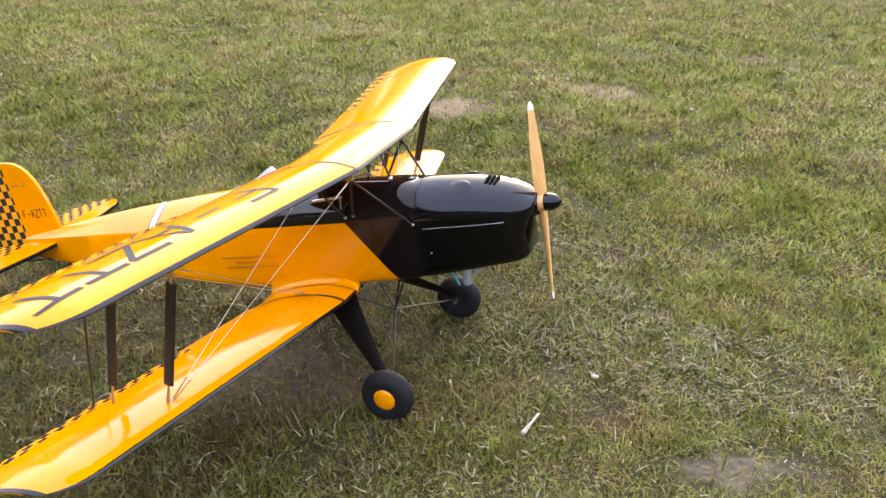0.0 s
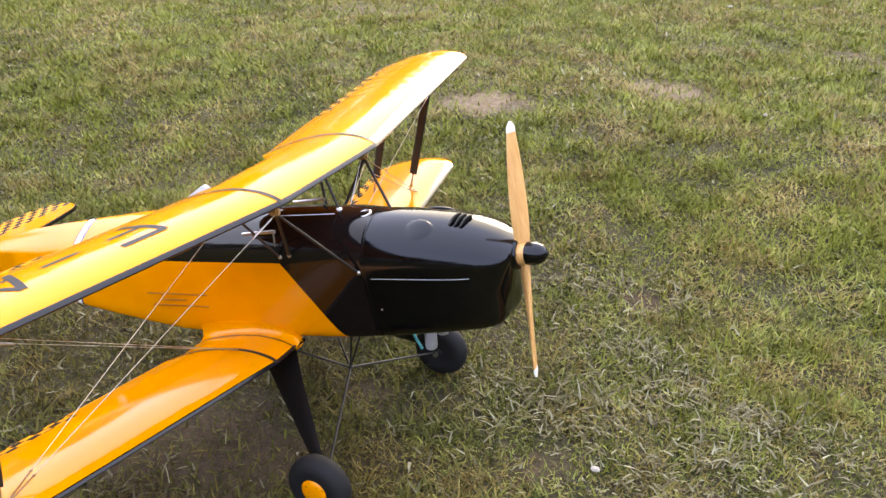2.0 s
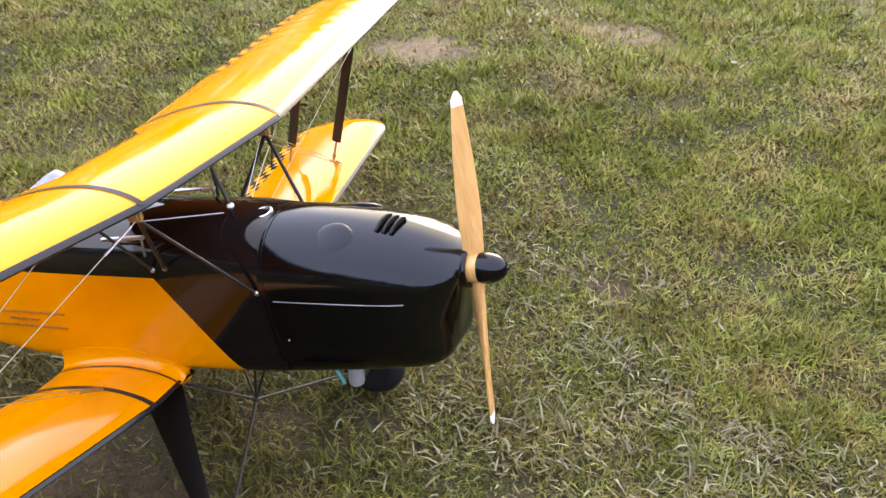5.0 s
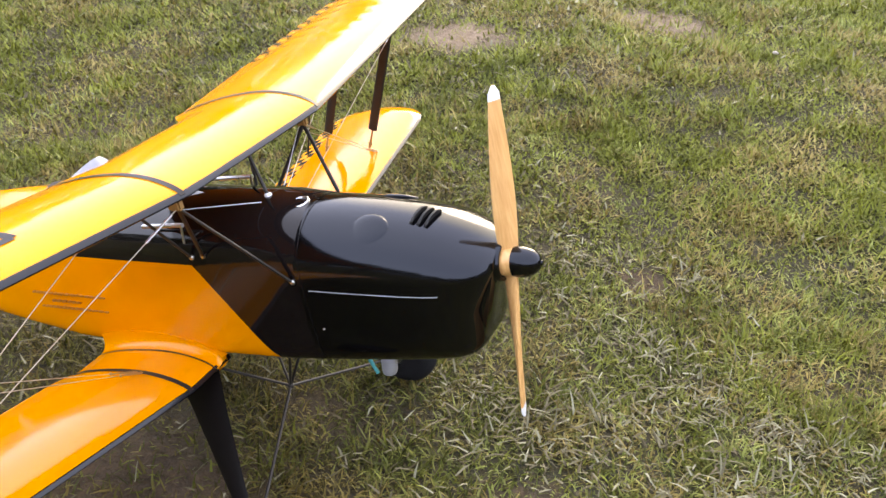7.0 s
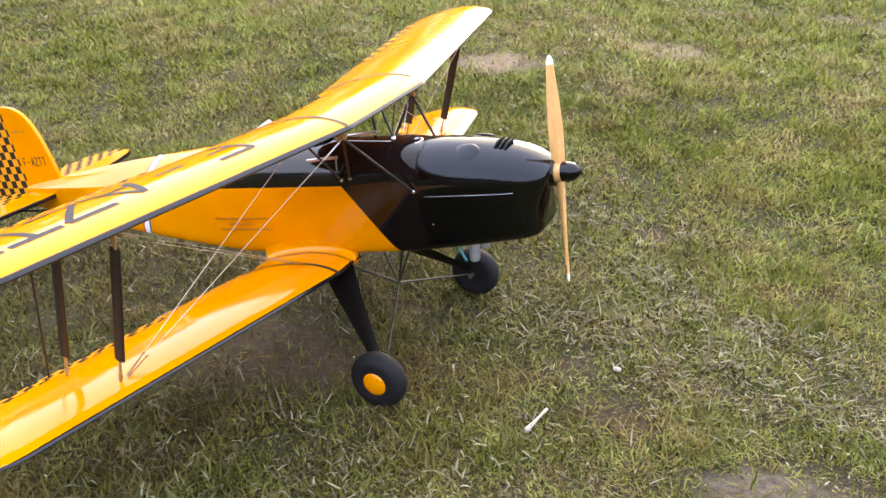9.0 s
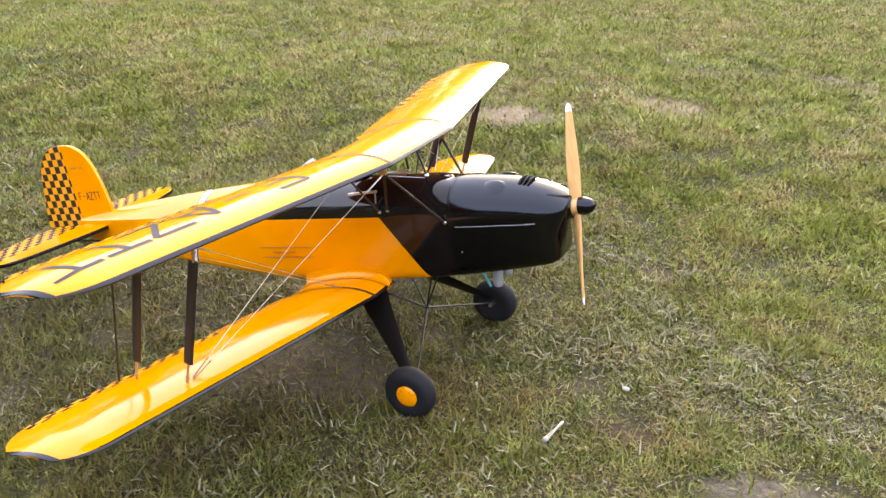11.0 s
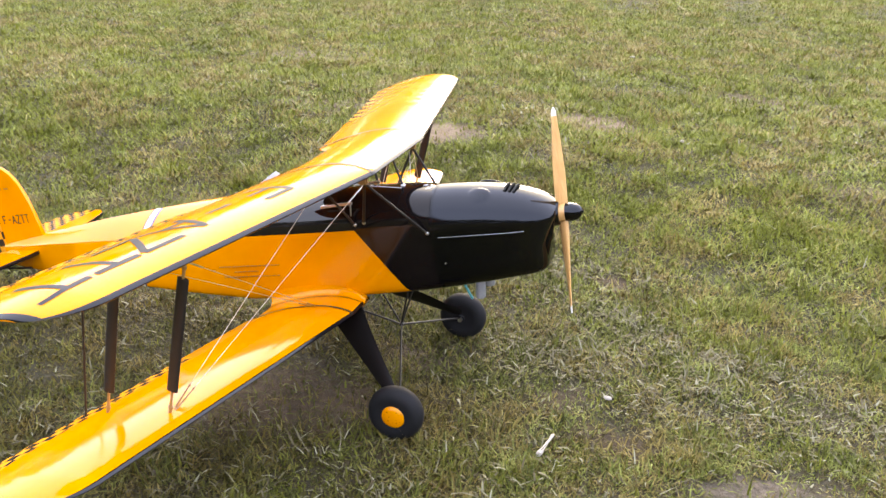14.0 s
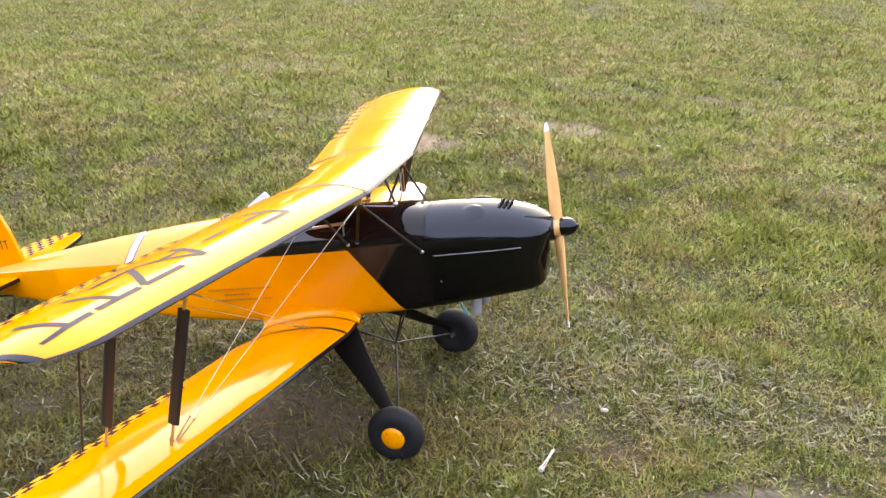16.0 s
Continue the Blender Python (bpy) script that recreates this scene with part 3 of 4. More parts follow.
            for q, row in ((p + s, left), (p - s, right)):
                row.append(bm.verts.new(self.top(q.x, min(0.995, max(0.002, -q.y / self.chord)), lift)))
        for i in range(len(left) - 1):
            bm.faces.new((left[i], right[i], right[i + 1], left[i + 1]))


M_CHECK_WING = checker_film("checkered_aileron_film", "XY", 0.0225, (0.0, 0.0), 0.25, 0.25)

UP = Wing(0.160, 0.031, 0.602, 0.186, 0.029, 0.290, 0.992, cut=0.046, y_cut=0.147, inc=0.05, hinge=0.835, short=0.036, fat=1.08, slack=0.0007)
LOWW = Wing(0.160, -0.093, 0.267, 0.167, 0.054, 0.275, 0.980, cut=0.013, y_cut=0.20, inc=0.5, hinge=0.835, fat=0.93)

upper = part("upper_wing", UP.body(-UP.tip(-1), UP.tip(1)), (M_ORANGE, M_EDGE), plane, "glossy orange swept upper wing with dark front edge")
for side in (-1, 1):
    part("aileron", UP.aileron(side), M_CHECK_WING, upper, "orange and black checkered aileron")
    bm = bmesh.new()
    UP.strip(bm, [(side * 0.166, 0.004), (side * 0.166, 0.995)], 0.0085, lift=0.0012, seg=40)
    part("seam_stripe", bm, M_SEAM, upper)
lows = {}
for side in (-1, 1):
    y0, y1 = sorted((side * 0.07, side * LOWW.y_tip))
    lows[side] = part("lower_wing", LOWW.body(y0, y1), (M_ORANGE, M_EDGE), plane, "glossy orange lower wing with dark front edge")
    part("aileron", LOWW.aileron(side), M_CHECK_WING, lows[side], "orange and black checkered aileron")
    for y, w in ((0.165, 0.008), (0.107, 0.003)):
        bm = bmesh.new()
        LOWW.strip(bm, [(side * y, 0.004), (side * y, 0.99)], w, seg=30)
        part("seam_stripe", bm, M_SEAM, lows[side])

# big registration letters on the starboard upper wing, tops to the front edge, read from the middle outwards
GLYPHS = {"F": [[(0, 0), (0, 1), (0.9, 1)], [(0, 0.52), (0.7, 0.52)]], "-": [[(0.15, 0.5), (0.85, 0.5)]], "A": [[(0, 0), (0.5, 1), (1, 0)], [(0.22, 0.36), (0.78, 0.36)]],
          "Z": [[(0, 1), (1, 1), (0, 0), (1, 0)]], "T": [[(0, 1), (1, 1)], [(0.5, 0), (0.5, 1)]]}
y = -0.350
for ch in "F-AZTT":
    for stroke in GLYPHS[ch]:
        for p, q in zip(stroke, stroke[1:]):
            bm = bmesh.new()
            pts = [(y - 0.088 * a, 0.600 - 0.385 * b) for a, b in (p, q)]
            UP.strip(bm, pts, 0.0125, lift=0.0008 + 0.0002 * stroke.index(p), seg=14)
            part("letter_stroke", bm, M_LETTER, upper)
    y -= 0.0985


# ---- fuselage ----
def section(x, w, bottom, side, top, n_up=2.2, n_low=9.0, k=18):
    """A cross-section: flat-sided below the side line, rounded above it."""
    ring = []
    for i in range(2 * k):
        a = math.pi * i / k
        c, s = math.cos(a), math.sin(a)
        h = top - side if s >= 0 else side - bottom
        n = n_up if s >= 0 else n_low
        ring.append((x, w * math.copysign(abs(c) ** (2 / n), c), side + h * math.copysign(abs(s) ** (2 / n), s)))
    return ring


bm = bmesh.new()
FUS = [(0.108, 0.0885, 0.287, 0.44, 0.519, 2.4), (0.05, 0.0895, 0.281, 0.45, 0.526, 2.3), (-0.09, 0.090, 0.275, 0.45, 0.531, 2.2), (-0.25, 0.089, 0.271, 0.45, 0.535, 2.1), (-0.42, 0.086, 0.272, 0.45, 0.535, 2.0),
       (-0.55, 0.080, 0.285, 0.45, 0.528, 1.7), (-0.66, 0.073, 0.298, 0.45, 0.519, 1.4), (-0.78, 0.064, 0.314, 0.451, 0.508, 1.2), (-0.92, 0.052, 0.333, 0.450, 0.493, 1.12), (-1.05, 0.040, 0.351, 0.447, 0.475, 1.1),
       (-1.16, 0.028, 0.367, 0.443, 0.461, 1.1), (-1.262, 0.011, 0.383, 0.438, 0.447, 1.2)]
dense = []
for a, b in zip(FUS, FUS[1:]):
    dense += [tuple(p + (q - p) * i / 4 for p, q in zip(a, b)) for i in range(4)]
dense.append(FUS[-1])
loft(bm, [section(*s[:5], n_up=s[5]) for s in dense])
fuselage = part("fuselage", bm, M_FUSELAGE, plane, "orange slab-sided fuselage with black front and tricolour band")

# thin unreadable lettering lines on both sides, and cockpit openings as flat dark sheets
for side in (-1, 1):
    r = random.Random(4)
    for z, x0, x1 in ((0.371, -0.487, -0.31), (0.3565, -0.445, -0.375), (0.343, -0.478, -0.315)):
        x = x0
        while x < x1:
            w = min(r.uniform(0.004, 0.011), x1 - x)
            bm = bmesh.new()
            loft(bm, [[(x, side * 0.0862, z), (x + w, side * 0.0862, z), (x + w, side * 0.0862, z + 0.0026), (x, side * 0.0862, z + 0.0026)], [(x, side * 0.0905, z), (x + w, side * 0.0905, z), (x + w, side * 0.0905, z + 0.0026), (x, side * 0.0905, z + 0.0026)]])
            part("marking_bar", bm, M_MARK, fuselage, smooth=False)
            x += w + r.uniform(0.0022, 0.0045)
for x in (-0.22, -0.375):
    bm = bmesh.new()
    k = 28
    rings = []
    for dr, dz in ((0.0, 0.0), (0.004, 0.004), (0.008, 0.0)):
        rings.append([(x + (0.066 + dr) * math.cos(2 * math.pi * i / k), (0.048 + dr) * math.sin(2 * math.pi * i / k), 0.536 - 5.2 * ((0.048 + dr) * math.sin(2 * math.pi * i / k)) ** 2 * 2.0 + dz + 0.002) for i in range(k)])
    loft(bm, rings, cap=False)
    part("cockpit_rim", bm, M_STRUT, fuselage)
    # flat near-black sheet in place of the shaded cockpit inside
    bm = bmesh.new()
    bm.faces.new([bm.verts.new((x + 0.066 * math.cos(2 * math.pi * i / k), 0.048 * math.sin(2 * math.pi * i / k), 0.538 - 10.4 * (0.048 * math.sin(2 * math.pi * i / k)) ** 2)) for i in range(k)])
    part("cockpit_dark_sheet", bm, M_SLOT, fuselage)
for x, mat, lab in ((-0.300, M_SCREEN, "pale blue-grey windscreen"),):
    bm = bmesh.new()
    rows = []
    for t in (0.0, 0.25, 0.5, 0.75, 0.93, 1.0):
        rows.append([(x - 0.045 * t + 0.030 * (1 - (s / 7) ** 2), 0.056 * (1 - 0.22 * t - (0.12 if t == 1 else 0)) * s / 7, 0.520 + 0.068 * t - 0.020 * (s / 7) ** 2) for s in range(-7, 8)])
    loft(bm, rows, closed=False)
    bmesh.ops.solidify(bm, geom=bm.faces[:], thickness=0.002)
    part("windscreen", bm, mat, fuselage, lab)

# root fairings where the lower wings meet the fuselage
for side in (-1, 1):
    bm = bmesh.new()
    rings = []
    for i in range(-3, 25):
        u = abs(i) / 24 if i > 0 else abs(i) * 0.02
        out = 0.1055
        w = LOWW.top(side * out, u, 0.0011) if i >= 0 else LOWW.low(side * out, u) - Vector((0, 0, 0.0011))
        rise = (0.010 + 0.020 * u**0.7) * (1 if i >= 0 else 0) + 0.003 * i * (i < 0)
        ring = []
        for k in range(9):
            t = k / 8
            ring.append((w.x, side * (0.0893 + (out - 0.0893) * (1 - t) ** 2.6), w.z + rise * t**1.6))
        rings.append(ring + [(w.x, side * 0.080, w.z + rise), (w.x, side * 0.080, w.z - 0.004 * (1 if i >= 0 else -1))])
    loft(bm, rings)
    part("wing_fairing", bm, M_ORANGE, fuselage)


# ---- engine cowling ----
def cowl_ring(xu, wu, xl, wl, bottom, top):
    """A round-topped, square-bottomed section; its lower part may lie further back and be narrower than its upper part."""
    ring = []
    for _, y, z in section(0.0, 1.0, bottom, 0.438, top, 2.0, 6.5, 32):
        k = min(1.0, max(0.0, (0.422 - z) / 0.045))
        k = k * k * (3 - 2 * k)
        ring.append((xu + (xl - xu) * k, y * (wu + (wl - wu) * k), z))
    return ring


def cowl_top(x, y):
    """The height of the upper cowling skin."""
    for a, b in zip(COWL, COWL[1:]):
        if a[0] <= x <= b[0]:
            t = (x - a[0]) / (b[0] - a[0])
            w, top = a[1] + (b[1] - a[1]) * t, a[5] + (b[5] - a[5]) * t
            return 0.438 + (top - 0.438) * math.sqrt(max(0.0, 1 - (y / w) ** 2))


bm = bmesh.new()
# upper x and half-width, lower x and half-width, bottom, top
COWL = [(0.104, 0.0911, 0.104, 0.0911, 0.284, 0.5224), (0.112, 0.0912, 0.112, 0.0912, 0.2845, 0.5225), (0.16, 0.0920, 0.16, 0.0920, 0.290, 0.5215), (0.22, 0.0920, 0.22, 0.0920, 0.297, 0.517), (0.27, 0.0915, 0.268, 0.0910, 0.3035, 0.5105),
        (0.305, 0.0895, 0.300, 0.0895, 0.3075, 0.503), (0.325, 0.0865, 0.319, 0.0870, 0.3095, 0.4965), (0.340, 0.0825, 0.331, 0.0835, 0.311, 0.4905), (0.354, 0.0765, 0.342, 0.0775, 0.3125, 0.4835), (0.366, 0.0690, 0.350, 0.0690, 0.3145, 0.476), (0.376, 0.0590, 0.355, 0.0590, 0.3175, 0.469), (0.383, 0.0480, 0.358, 0.0480, 0.3225, 0.463), (0.387, 0.0380, 0.3595, 0.0380, 0.330, 0.459)]
loft(bm, [cowl_ring(*c) for c in COWL])
cowl = part("engine_cowling", bm, M_BLACK, plane, "rounded gloss black engine cowling")
bm = bmesh.new()
lathe(bm, [(0.370, 0.031), (0.388, 0.0285), (0.3905, 0.0265), (0.391, 0.024), (0.386, 0.022), (0.386, 0.010)], (0, 0, 0.4345), (1, 0, 0))
part("nose_ring", bm, M_BLACK, cowl)
for side in (-1, 1):
    bm = bmesh.new()
    line = [(0.122, 0.0918), (0.16, 0.0923), (0.22, 0.0923), (0.27, 0.0918), (0.305, 0.0899), (0.325, 0.0869)]
    for (x0, y0), (x1, y1) in zip(line, line[1:]):
        rod(bm, (x0, side * y0, 0.4215 + 0.012 * (x0 - 0.12)), (x1, side * y1, 0.4215 + 0.012 * (x1 - 0.12)), 0.0007, sides=6)
    part("hinge_wire", bm, M_ALU, cowl, "thin bright hinge wire")
    for x, z in ((0.130, 0.358), (0.14, 0.47)):
        bm = bmesh.new()
        ball(bm, (x, side * (0.0918 if z < 0.4 else 0.083), z), 0.0015, seg=8)
        part("screw", bm, M_STEEL, cowl)
    bm = bmesh.new()
    bmesh.ops.create_uvsphere(bm, u_segments=32, v_segments=20, radius=0.032, matrix=Matrix.Translation((0.217, side * 0.050, 0.500)) @ Matrix.Rotation(side * radians(-36), 4, "X") @ Matrix.Diagonal((1.0, 0.78, 0.20, 1.0)))
    part("rocker_bulge", bm, M_BLACK, cowl)
    bm = bmesh.new()
    ball(bm, (0.150, side * 0.0805, 0.470), 0.0035, (1, 1, 1), 12)
    part("cowl_button", bm, M_EDGE, cowl, "small dark button")
for i in range(3):
    bm = bmesh.new()
    rings = []
    for j in range(-5, 6):
        y, k = -0.014 + 0.0040 * j, math.sqrt(max(0.0, 1 - (abs(j) / 5.3) ** 2))
        x = 0.272 + 0.0105 * i + 0.0010 * (j + 5) / 2
        z = cowl_top(x, y)
        rings.append([(x - 0.003, y, z - 0.004), (x + 0.004, y, z - 0.004), (x + 0.0085, y, z + 0.0065 * k), (x + 0.0055, y, z + 0.0075 * k)])
    loft(bm, rings)
    part("louvre", bm, M_SLOT, cowl, "dark raised cooling louvre")
bm = bmesh.new()
lathe(bm, [(-0.006, 0.0145), (0.0020, 0.0145), (0.0032, 0.0125), (0.0010, 0.0108), (-0.002, 0.0104), (-0.002, 0.002)], (0.084, -0.010, 0.5195), (-0.05, -0.18, 1), 24)
part("filler_cap", bm, M_STEEL, fuselage, "round bright filler cap")
bm = bmesh.new()
ring = section(0.112, 0.0918, 0.2835, 0.438, 0.5235, 2.0, 6.5, 24)
loft(bm, [[(p[0] + d, p[1] * k, 0.42 + (p[2] - 0.42) * k) for p in ring] for d, k in ((-0.0008, 1.0), (0, 1.0008), (0.0008, 1.0))], cap=False)
part("cowl_seam", bm, M_EDGE, cowl)
# exhausts and a teal drain tube below
for y, x, k in ((-0.030, 0.188, 0.88), (-0.012, 0.206, 0.5)):
    bm = bmesh.new()
    lathe(bm, [(0.0, 0.0122), (0.057 * k, 0.0122), (0.063 * k, 0.011), (0.066 * k, 0.008), (0.066 * k, 0.003)], (x, y, 0.300), (-0.15, 0, -1), 20)
    part("exhaust_stub", bm, M_ALU, cowl, "dull grey exhaust can")
bm = bmesh.new()
rod(bm, (0.142, -0.034, 0.290), (0.160, -0.034, 0.243), 0.0030)
part("drain_tube", bm, M_TEAL, cowl, "short teal plastic tube")

# spinner and propeller, at rest
prop = part("spinner", (lambda b: (lathe(b, [(0.4035, 0.012), (0.404, 0.0208), (0.4085, 0.0215), (0.414, 0.0214), (0.420, 0.0206), (0.426, 0.0190), (0.4315, 0.0165), (0.436, 0.0132), (0.439, 0.0098), (0.441, 0.0060), (0.4417, 0.0034), (0.4438, 0.0032), (0.4444, 0.0)], (0, 0, 0.4345), (1, 0, 0), 40), b)[1])(bmesh.new()), M_BLACK, plane, "black pointed spinner")
bm = bmesh.new()
TWIST = radians(-9)
lathe(bm, [(0.388, 0.016), (0.3885, 0.0205), (0.4035, 0.0205), (0.404, 0.016)], (0, 0, 0.4345), (1, 0, 0), 28)
for end in (-1, 1):
    rings = []
    for i in range(25):
        t = i / 24
        rr = 0.010 + 0.226 * t
        wide = 0.014 + 0.0085 * math.sin(math.pi * min(1.0, t * 1.05) ** 0.8) if t < 0.93 else 0.015 * math.sqrt(max(0.02, 1 - ((t - 0.93) / 0.072) ** 2))
        thick = 0.011 * (1 - t) ** 1.1 + 0.0022
        pitch = radians(58 - 44 * t)
        ring = []
        for k in range(14):
            a = 2 * math.pi * k / 14
            c, s = math.cos(a) * wide, math.sin(a) * thick
            ring.append(Vector((0.396 + c * math.cos(radians(90) - pitch) * 0.55 + s * 0.8, end * (c * math.sin(radians(90) - pitch)), end * rr)))
        rings.append(ring)
    rings = [[Matrix.Rotation(TWIST, 3, "X") @ p + Vector((0, 0, 0.4345)) for p in ring] for ring in rings]
    loft(bm, rings, mat=lambda i, j: 1 if i > 21 else 0)
part("propeller", bm, [M_WOOD, M_WHITE], prop, "varnished light wooden two-blade propeller with white tips")


# ---- tail ----
def plate(bm, outline, thick, axis, edge=0.35):
    """A thin plate with softened rim from an outline of two coordinates; axis: the third one."""
    rings = []
    cx, cy = sum(p[0] for p in outline) / len(outline), sum(p[1] for p in outline) / len(outline)
    for k, t in ((0.985, -1), (1.0, -0.4), (1.0, 0.4), (0.985, 1)):
        ring = []
        for a, b in outline:
            a, b, h = cx + (a - cx) * k, cy + (b - cy) * k, t * thick / 2
            ring.append((a, h, b) if axis == "y" else (a, b, h))
        rings.append(ring)
    loft(bm, rings)


def curve(points, n=6):
    """A smooth line through points (Catmull-Rom)."""
    out = []
    for i in range(len(points) - 1):
        p0, p1, p2, p3 = (Vector(points[max(0, min(len(points) - 1, i + d))]) for d in (-1, 0, 1, 2))
        for k in range(n):
            t = k / n
            out.append(tuple(0.5 * (2 * p1 + (p2 - p0) * t + (2 * p0 - 5 * p1 + 4 * p2 - p3) * t * t + (3 * p1 - p0 - 3 * p2 + p3) * t**3)))
    out.append(tuple(points[-1]))
    return out


bm = bmesh.new()
plate(bm, curve([(-1.255, 0.684), (-1.215, 0.680), (-1.175, 0.660), (-1.146, 0.622), (-1.128, 0.570), (-1.117, 0.510), (-1.110, 0.452)]) + [(-1.255, 0.440)], 0.011, "y")
fin = part("fin", bm, M_ORANGE, plane, "orange tail fin with rounded top")
bm = bmesh.new()
plate(bm, [(-1.2575, 0.418), (-1.2575, 0.684)] + curve([(-1.285, 0.682), (-1.325, 0.668), (-1.358, 0.638), (-1.382, 0.590), (-1.402, 0.520), (-1.418, 0.450), (-1.423, 0.424), (-1.415, 0.412)]) + [(-1.30, 0.414)], 0.010, "y")
part("rudder", bm, M_CHECK_RUDDER, plane, "orange and black checkered rudder")
# small registration on both sides of the fin, and two short bars of unreadable text above it
for side in (-1, 1):
    x = -1.237
    for ch in "F-AZTT":
        for stroke in GLYPHS[ch]:
            for p, q in zip(stroke, stroke[1:]):
                bm = bmesh.new()
                w = 0.0125
                pa, pb = ((x + (p[0] if side < 0 else 1 - p[0]) * w, 0.505 + 0.024 * p[1]), (x + (q[0] if side < 0 else 1 - q[0]) * w, 0.505 + 0.024 * q[1])) if side < 0 else ((-1.237 - 1.137 - x + (1 - p[0]) * w - 0.0125, 0.505 + 0.024 * p[1]), (-1.237 - 1.137 - x + (1 - q[0]) * w - 0.0125, 0.505 + 0.024 * q[1]))
                rod(bm, (pa[0], side * 0.0056, pa[1]), (pb[0], side * 0.0056, pb[1]), 0.0017, sides=6, flat=0.25, along=(pb[1] - pa[1], 0, pa[0] - pb[0]))
                part("letter_stroke", bm, M_LETTER, fin)
        x += 0.0165
    for x0, x1 in ((-1.240, -1.208), (-1.198, -1.182)):
        bm = bmesh.new()
        rod(bm, (x0, side * 0.0056, 0.609), (x1, side * 0.0056, 0.609), 0.003, sides=6, flat=0.12, along=(0, 0, 1))
        part("marking_bar", bm, M_MARK, fin)

for side in (-1, 1):
    bm = bmesh.new()
    plate(bm, [(a, side * b * 1.13) for a, b in [(-1.240, 0.012), (-1.118, 0.012)] + curve([(-1.122, 0.05), (-1.140, 0.13), (-1.160, 0.21), (-1.183, 0.275), (-1.205, 0.305), (-1.240, 0.318)])], 0.011, "z")
    for v in bm.verts:
        v.co.z += 0.424
    stab = part("tailplane", bm, M_ORANGE, plane, "orange tailplane with dark front edge")
    bm = bmesh.new()
    lead = curve([(-1.117, 0.014), (-1.121, 0.05), (-1.139, 0.13), (-1.159, 0.21), (-1.181, 0.274), (-1.203, 0.304), (-1.238, 0.3185)])
    loft(bm, [[(a + 0.0015 * math.cos(k) * 1.8, side * b * 1.13 + side * 0.0015 * math.cos(k), 0.4225 + 0.0062 * math.sin(k)) for k in (0, 1.05, 2.1, 3.14, 4.19, 5.24)] for a, b in lead])
    part("edge_tape", bm, M_EDGE, stab)
    bm = bmesh.new()
    plate(bm, [(a, side * b * 1.13) for a, b in [(-1.243, 0.022), (-1.243, 0.318)] + curve([(-1.275, 0.322), (-1.312, 0.310), (-1.340, 0.275), (-1.355, 0.215), (-1.362, 0.14), (-1.355, 0.075), (-1.335, 0.035), (-1.305, 0.022)])], 0.009, "z")
    for v in bm.verts:
        v.co.z += 0.424
    part("elevator", bm, M_CHECK_FLAT, plane, "orange and black checkered elevator")
    bm = bmesh.new()
    rod(bm, (-1.17, side * 0.02, 0.372), (-1.20, side * 0.16, 0.428), 0.003)
    part("tail_strut", bm, M_STRUT, plane)

# tail wheel
bm = bmesh.new()
rod(bm, (-1.19, 0, 0.375), (-1.215, 0, 0.300), 0.004)
fork = part("tail_wheel_leg", bm, M_STEEL, plane)
bm = bmesh.new()
lathe(bm, [(-0.008, 0.008), (-0.009, 0.016), (-0.005, 0.022), (0.005, 0.022), (0.009, 0.016), (0.008, 0.008)], (-1.222, 0, 0.2875), (0, 1, 0), 20)
part("tail_wheel", bm, M_RUBBER, fork, "small black tail wheel")

# ---- undercarriage ----
AXLE = Vector((0.0135, 0.0, 0.0635))
